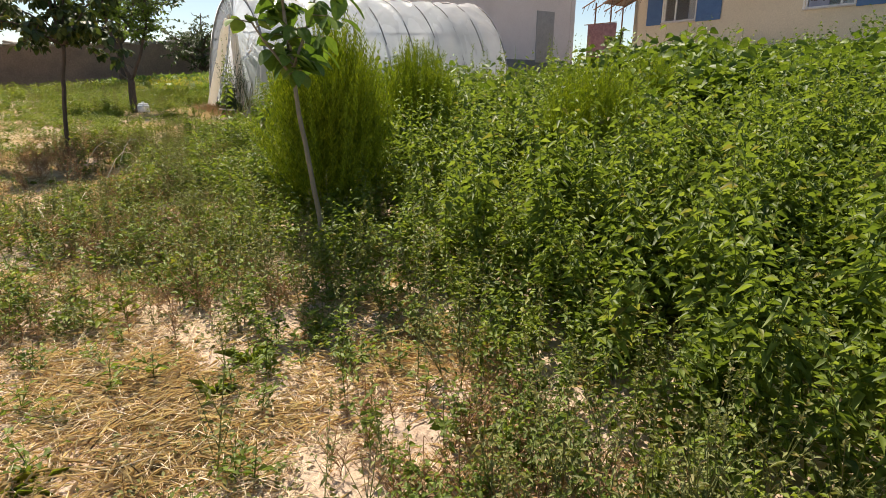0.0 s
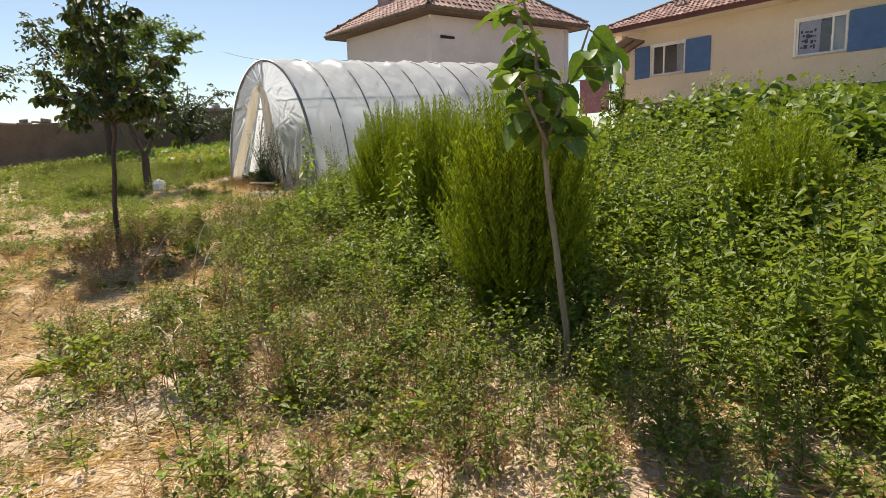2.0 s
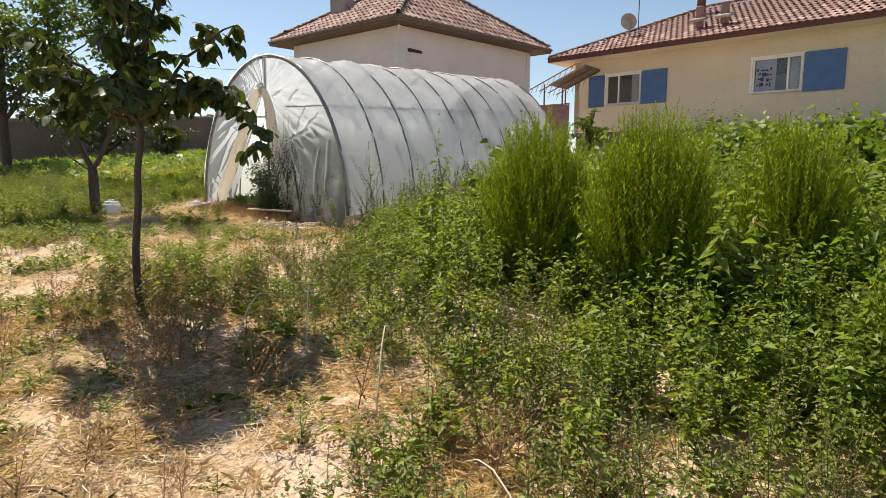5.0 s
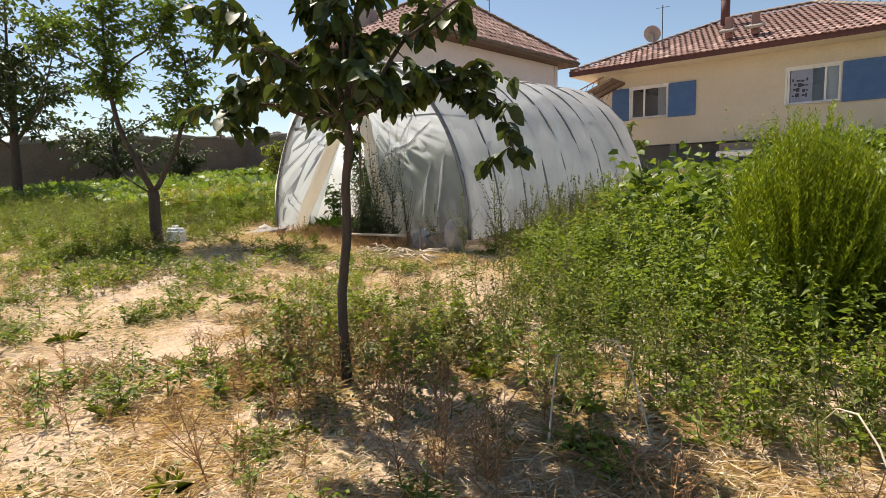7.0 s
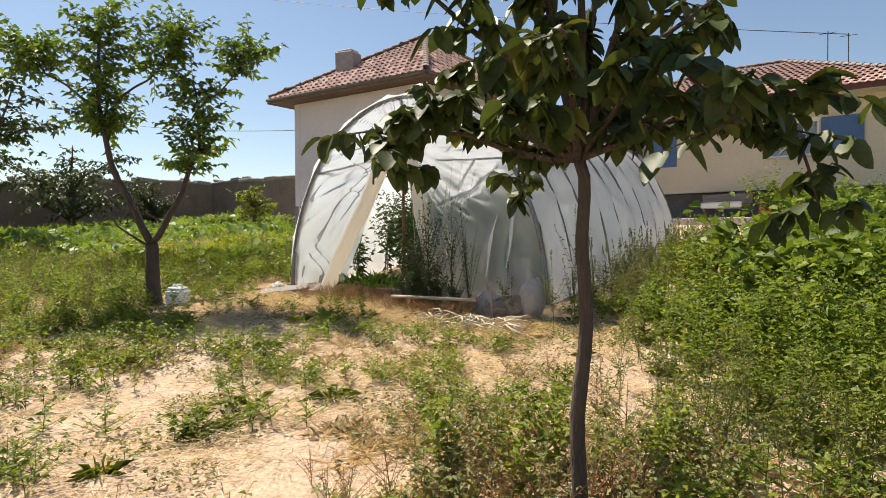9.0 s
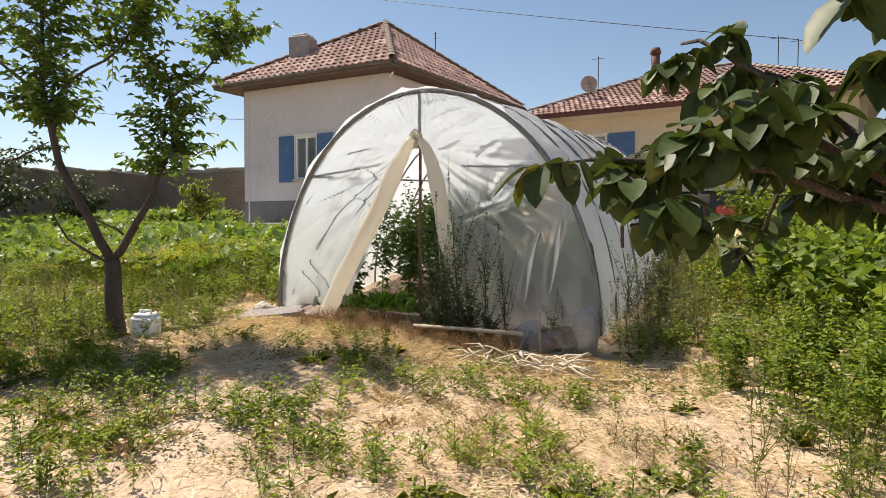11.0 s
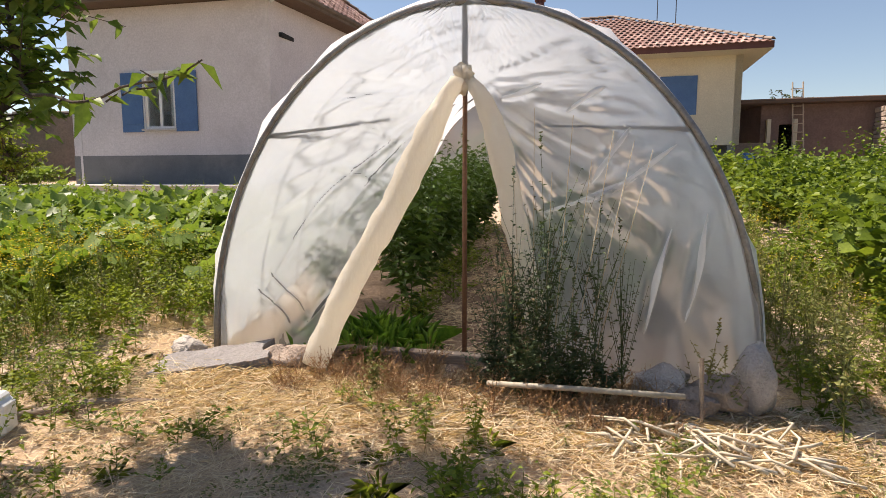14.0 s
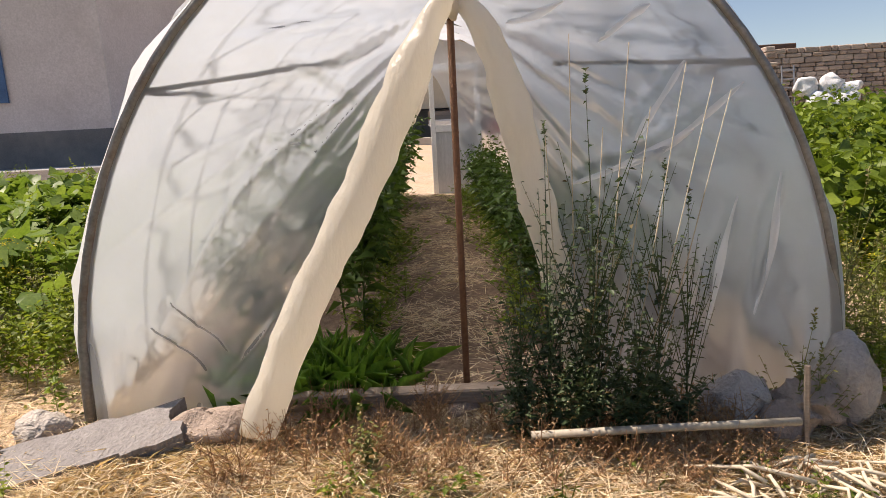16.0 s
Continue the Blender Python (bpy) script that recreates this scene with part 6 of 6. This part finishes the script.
SQ = [squash_plant(s) for s in (401, 402, 403)]
sq = scatter(130, 4600, (-19.5, -2.3, 0.4, 11.8), lambda x, y: smooth(-2.4, -3.3, x - 0.12 * y) * np.where((y > 5.9) & (x > -14.2), 0, 1) * (0.35 + 0.65 * clumps(x, y, 1.3, 17)) * smooth(0.2, 1.4, y + 0.5 * clumps(x, y, 0.8, 18)))
sow("squash_bed", SQ, sq, 1.0, M["squash"], "bed of broad pale green squash leaves", "squash plants", 20)
sqw = scatter(131, 800, (-19, -2.6, 0.5, 11), lambda x, y: np.where((y > 6.2) & (x > -14.2), 0, 0.7))
sow("bed_weeds", W_TALL, sqw, 0.8, M["weed2"], "upright weeds standing among squash leaves", "weeds", 21)
gw = scatter(132, 900, (-19.6, -9, -9, 1.0), lambda x, y: 0.4 + 0.6 * clumps(x, y, 1.5, 19))
sow("orchard_grass", W_FAR, gw, 0.9, M["weed2"], "overgrown grass and weeds under the orchard trees", "weeds", 22)
side = scatter(133, 260, (1.9, 2.7, 0.2, 7.0), lambda x, y: 0.75 + 0 * x)
sow("tunnel_side_weeds", W_THIN, side, 1.0, M["grey_weed"], "thin seeding weeds against the plastic tunnel", "weeds", 23)
strip = scatter(135, 420, (2.1, 3.5, -0.2, 8.0), lambda x, y: 0.2 + 0.8 * clumps(x, y, 0.5, 41))
sow("strip_weeds", W_BUSH, strip[::2], 0.7, M["weed2"], "leafy weeds on the strip beside the tunnel", "weeds", 41)
sow("strip_weeds", W_THIN, strip[1::2], 0.8, M["grey_weed"], "thin seeding weeds on the strip beside the tunnel", "weeds", 42)
side2 = scatter(134, 150, (-2.5, -1.9, 0.2, 7.0), lambda x, y: 0.75 + 0 * x)
sow("tunnel_side_weeds", W_BUSH, side2, 0.8, M["weed2"], "green weeds against the plastic tunnel", "weeds", 24)

# crops inside the tunnel
def crop_at(x, y, h, seed, n=230):
    v, t = upright_weed(seed, h, n, 0.13, 0.062, 22, 0.5, droop=0.4, first=0.06)
    z = gz(x, y) + 0.05
    c = thing("pepper_plant", (x, y, z), "tall dark leafy pepper plant in the tunnel bed", "plant", "tunnel crop rows")
    mesh_of("foliage", v + np.array([x, y, z - 0.06]), t, M["crop"], c)


rc = random.Random(6)
for k in range(15):
    crop_at(-0.55 + rc.uniform(-0.1, 0.1), 0.8 + k * 0.34, rc.uniform(1.25, 1.6), 500 + k, 330)
    if k % 2 == 0:
        crop_at(-1.2 + rc.uniform(-0.08, 0.08), 0.7 + k * 0.34, rc.uniform(0.8, 1.2), 530 + k, 150)
    if k > 1:
        crop_at(0.72 + rc.uniform(-0.1, 0.1), 0.6 + k * 0.345, rc.uniform(0.75, 1.1), 550 + k, 150)
        crop_at(1.3 + rc.uniform(-0.05, 0.05), 0.6 + k * 0.345, rc.uniform(0.7, 0.95), 580 + k, 110)
v, t = tuft(600, 520, 0.46, 0.16, 0.022, 0.4)
ps = thing("parsley_clump", (-0.62, 0.28, -0.12), "fresh bright green parsley clump inside the tunnel mouth", "plant")
mesh_of("foliage", v + np.array([-0.62, 0.28, -0.14]), t, M["parsley"], ps)


def dry_weed(x, y, h, seed, label, mat, n=170, br=16, spread=0.3, ll=0.05):
    v, t = upright_weed(seed, h, n, ll, ll * 0.45, br, spread, droop=0.2, first=0.05, spike=0.1)
    z = gz(x, y)
    b = thing("tall_weed", (x, y, z), label, "weed", "tall weeds by the tunnel mouth")
    mesh_of("foliage", v + np.array([x, y, z - 0.02]), t, mat, b)


for k, (x, y, h, n) in enumerate(((0.42, -0.28, 1.35, 260), (0.55, -0.33, 1.05, 260), (0.66, -0.25, 1.55, 200), (0.3, -0.2, 0.85, 200), (0.78, -0.35, 0.8, 220), (0.5, -0.42, 0.55, 200), (0.9, -0.25, 1.2, 120), (0.7, -0.4, 0.45, 200))):
    dry_weed(x, y, h, 700 + k, "dark upright weed with small leaves before the plastic", M["weed3"], int(n * 1.5), 22, 0.34, 0.052)
for k, (x, y, h) in enumerate(((0.45, -0.34, 0.55), (0.62, -0.4, 0.6), (0.8, -0.34, 0.5), (0.3, -0.32, 0.45), (0.97, -0.3, 0.42))):
    dry_weed(x, y, h, 760 + k, "dense dark small-leaved weed at the foot of the plastic", M["weed3"], 420, 24, 0.6, 0.042)
dry_weed(1.08, -0.16, 1.08, 720, "conical leafy weed spike against the plastic", M["weed3"], 260, 16, 0.2, 0.032)
for k, (x, y, h) in enumerate(((1.5, -0.25, 0.55), (1.62, -0.3, 0.4), (-0.35, -0.55, 0.3), (2.15, -0.5, 0.7), (2.3, -0.1, 0.8), (2.05, 0.3, 1.1))):
    dry_weed(x, y, h, 730 + k, "straggling green weed at the tunnel corner", M["grey_weed"], 110, 10, 0.5, 0.045)
sv, stt = stems(np.array([[0.5 + 0.05 * k, -0.25, -0.2] for k in range(8)]), np.array([[0.42 + 0.11 * k, -0.3 + 0.05 * math.sin(k * 2), 1.1 + 0.4 * math.sin(k * 1.7) ** 2] for k in range(8)]), 0.005, 0.002)
tagged(mesh_of("dry_stalks", sv, stt, M["stick"]), "leafless pale dry stalks rising before the plastic", "stalks", kind="stuff")
for x, y in ((0.3, -1.0),):
    v, t = upright_weed(800, 0.34, 90, 0.05, 0.012, 12, 0.25)
    b = thing("green_tuft", (x, y, gz(x, y)), "single upright green weed on bare soil", "weed")
    mesh_of("foliage", v + np.array([x, y, gz(x, y) - 0.01]), t, M["weed2"], b)

# ---------- small things by the tunnel mouth ----------
sill = thing("wooden_sill", (-0.3, -0.04, -0.16), "weathered wooden board across the tunnel threshold", "board")
part("board", Mesh().box((-0.28, -0.05, -0.07), (1.35, 0.09, 0.07), 1, 0, 1.2, bevel=0.008), M["plank"], sill)
for k, (x, w) in enumerate(((-0.75, 0.16), (-0.35, 0.12), (0.05, 0.15), (0.25, 0.1))):
    s = Mesh().box((x, -0.08, -0.15), (w, 0.1, 0.1), 10 * k, bevel=0.03).rough(0.02, 8, k)
    tagged(part("stone", s, M["rubble"]), "small brown stone under the threshold board", "stone", "threshold stones")
bmh = Mesh()
for i in range(13):
    for j in range(7):
        x, y = (i / 12 - 0.5) * 0.72, (j / 6 - 0.5) * 0.3
        e = 0.07 * noise.noise(Vector((i * 0.7, j * 0.7, 2)))
        bmh.v.append((x + e, y + e * 0.6, 0.05 + 0.006 * noise.noise(Vector((x * 20, y * 20, 0)))))
for i in range(12):
    for j in range(6):
        q = i * 7 + j
        bmh.f.append((q, q + 7, q + 8, q + 1))
rim = [i * 7 for i in range(13)] + [12 * 7 + j for j in range(1, 7)] + [i * 7 + 6 for i in range(11, -1, -1)] + [j for j in range(5, 0, -1)]
n0 = len(bmh.v)
bmh.v += [(bmh.v[i][0] * 0.98, bmh.v[i][1] * 0.98, -0.05) for i in rim]
for k in range(len(rim)):
    l = (k + 1) % len(rim)
    bmh.f.append((rim[l], rim[k], n0 + k, n0 + l))
bmh.f.append(tuple(n0 + k for k in range(len(rim))))
mt = pose(-1.56, -0.3, -0.13, 9, -7, 16)
bmh.v = [tuple(mt @ Vector(p)) for p in bmh.v]
tagged(part("broken_slab", bmh, M["slab"]), "flat broken grey concrete slab weighing down the plastic", "slab")


def boulder(name, c, s, seed, mat, label, category="rock", rough=0.24):
    m = Mesh()
    bm = bmesh.new()
    bmesh.ops.create_icosphere(bm, subdivisions=4, radius=1)
    for v in bm.verts:
        p = v.co + noise.noise_vector(v.co * 1.3 + Vector((seed, 0, 0))) * rough * 2 + noise.noise_vector(v.co * 4 + Vector((seed, 1, 0))) * rough * 0.5
        m.v.append((c[0] + p.x * s[0], c[1] + p.y * s[1], c[2] + p.z * s[2]))
    m.f = [tuple(v.index for v in f.verts) for f in bm.faces]
    bm.free()
    return tagged(part(name, m, mat, smooth=True), label, category)


boulder("rock", (-1.04, -0.2, -0.12), (0.26, 0.1, 0.11), 3, M["rubble"], "grey-brown rock against the plastic edge")
boulder("film_covered_rock", (1.8, -0.17, -0.07), (0.11, 0.15, 0.23), 5, M["sack2"], "pale plastic-wrapped mound holding the tunnel corner", "mound", 0.12)
boulder("film_covered_rock", (-1.9, -0.08, -0.12), (0.11, 0.1, 0.09), 6, M["sack2"], "pale plastic-wrapped mound holding the tunnel corner", "mound")
boulder("rock", (1.3, -0.18, -0.16), (0.16, 0.12, 0.15), 7, M["sack2"], "crumpled dirty plastic over stones", "mound")
boulder("rock", (1.6, -0.22, -0.16), (0.17, 0.14, 0.13), 8, M["rubble"], "brown earth-covered stone by the tunnel")
boulder("rock", (1.45, -0.3, -0.2), (0.12, 0.1, 0.1), 9, M["rubble"], "brown earth-covered stone by the tunnel")
pp = thing("old_pipe", (0.8, -0.52, -0.1), "dirty cream plastic pipe lying across the straw", "pipe")
part("tube", Mesh().tube([(0.30, -0.50, -0.07), (0.8, -0.525, -0.06), (1.36, -0.55, -0.055)], 0.016, 12), M["pvc"], pp, smooth=True)
pk = thing("fallen_pole", (-2.0, -1.0, gz(-2.0, -1.0)), "grey weathered pole lying on the ground", "pole")
part("pole", Mesh().tube([(-2.35, -1.33, gz(-2.35, -1.33) + 0.03), (-1.9, -0.95, gz(-1.9, -0.95) + 0.035), (-1.45, -0.88, gz(-1.45, -0.88) + 0.03)], 0.025, 8), M["plank"], pk, smooth=True)
rs = np.random.default_rng(15)
for k in range(70):
    x, y = rs.uniform(0.85, 1.9), rs.uniform(-0.9, -0.58)
    az, L = rs.normal(2.75, 0.9), rs.uniform(0.12, 0.42)
    z = gz(x, y) + rs.uniform(0.02, 0.13)
    d = Vector((math.cos(az), math.sin(az), rs.normal(0, 0.08))) * L / 2
    o = Vector((x, y, z))
    pts = [o - d, o + Vector((rs.normal(0, 0.03), rs.normal(0, 0.03), 0.03)), o + d]
    tagged(part("dry_stalk", Mesh().tube([tuple(p) for p in pts], [0.009, 0.008, 0.004], 5), M["stick"], smooth=True), "bleached thick dry stalk in a heap", "stalk", "heap of dry stalks")
stake = thing("wooden_stake", (1.48, -0.42, -0.3), "thin weathered stake pushed into the ground", "stake")
part("stick", Mesh().tube([(1.48, -0.42, -0.3), (1.46, -0.42, 0.12)], 0.012, 6), M["plank"], stake)


def build_jug():
    x, y = -2.2, -1.36
    z = gz(x, y)
    j = thing("plastic_jug", (x, y, z), "white plastic jerrycan standing beside the young tree", "jug")
    part("body", Mesh().box((x, y, z + 0.1), (0.25, 0.17, 0.2), 20, bevel=0.03), M["jug"], j)
    part("shoulder", Mesh().box((x, y, z + 0.205), (0.2, 0.13, 0.035), 20, bevel=0.015), M["jug"], j)
    part("spout", Mesh().tube([(x - 0.05, y, z + 0.2), (x - 0.05, y, z + 0.255)], 0.025, 10), M["jug"], j, smooth=True)
    part("handle", Mesh().tube([(x - 0.02, y, z + 0.21), (x, y, z + 0.25), (x + 0.07, y, z + 0.25), (x + 0.085, y, z + 0.21)], 0.011, 7), M["jug"], j, smooth=True)


build_jug()
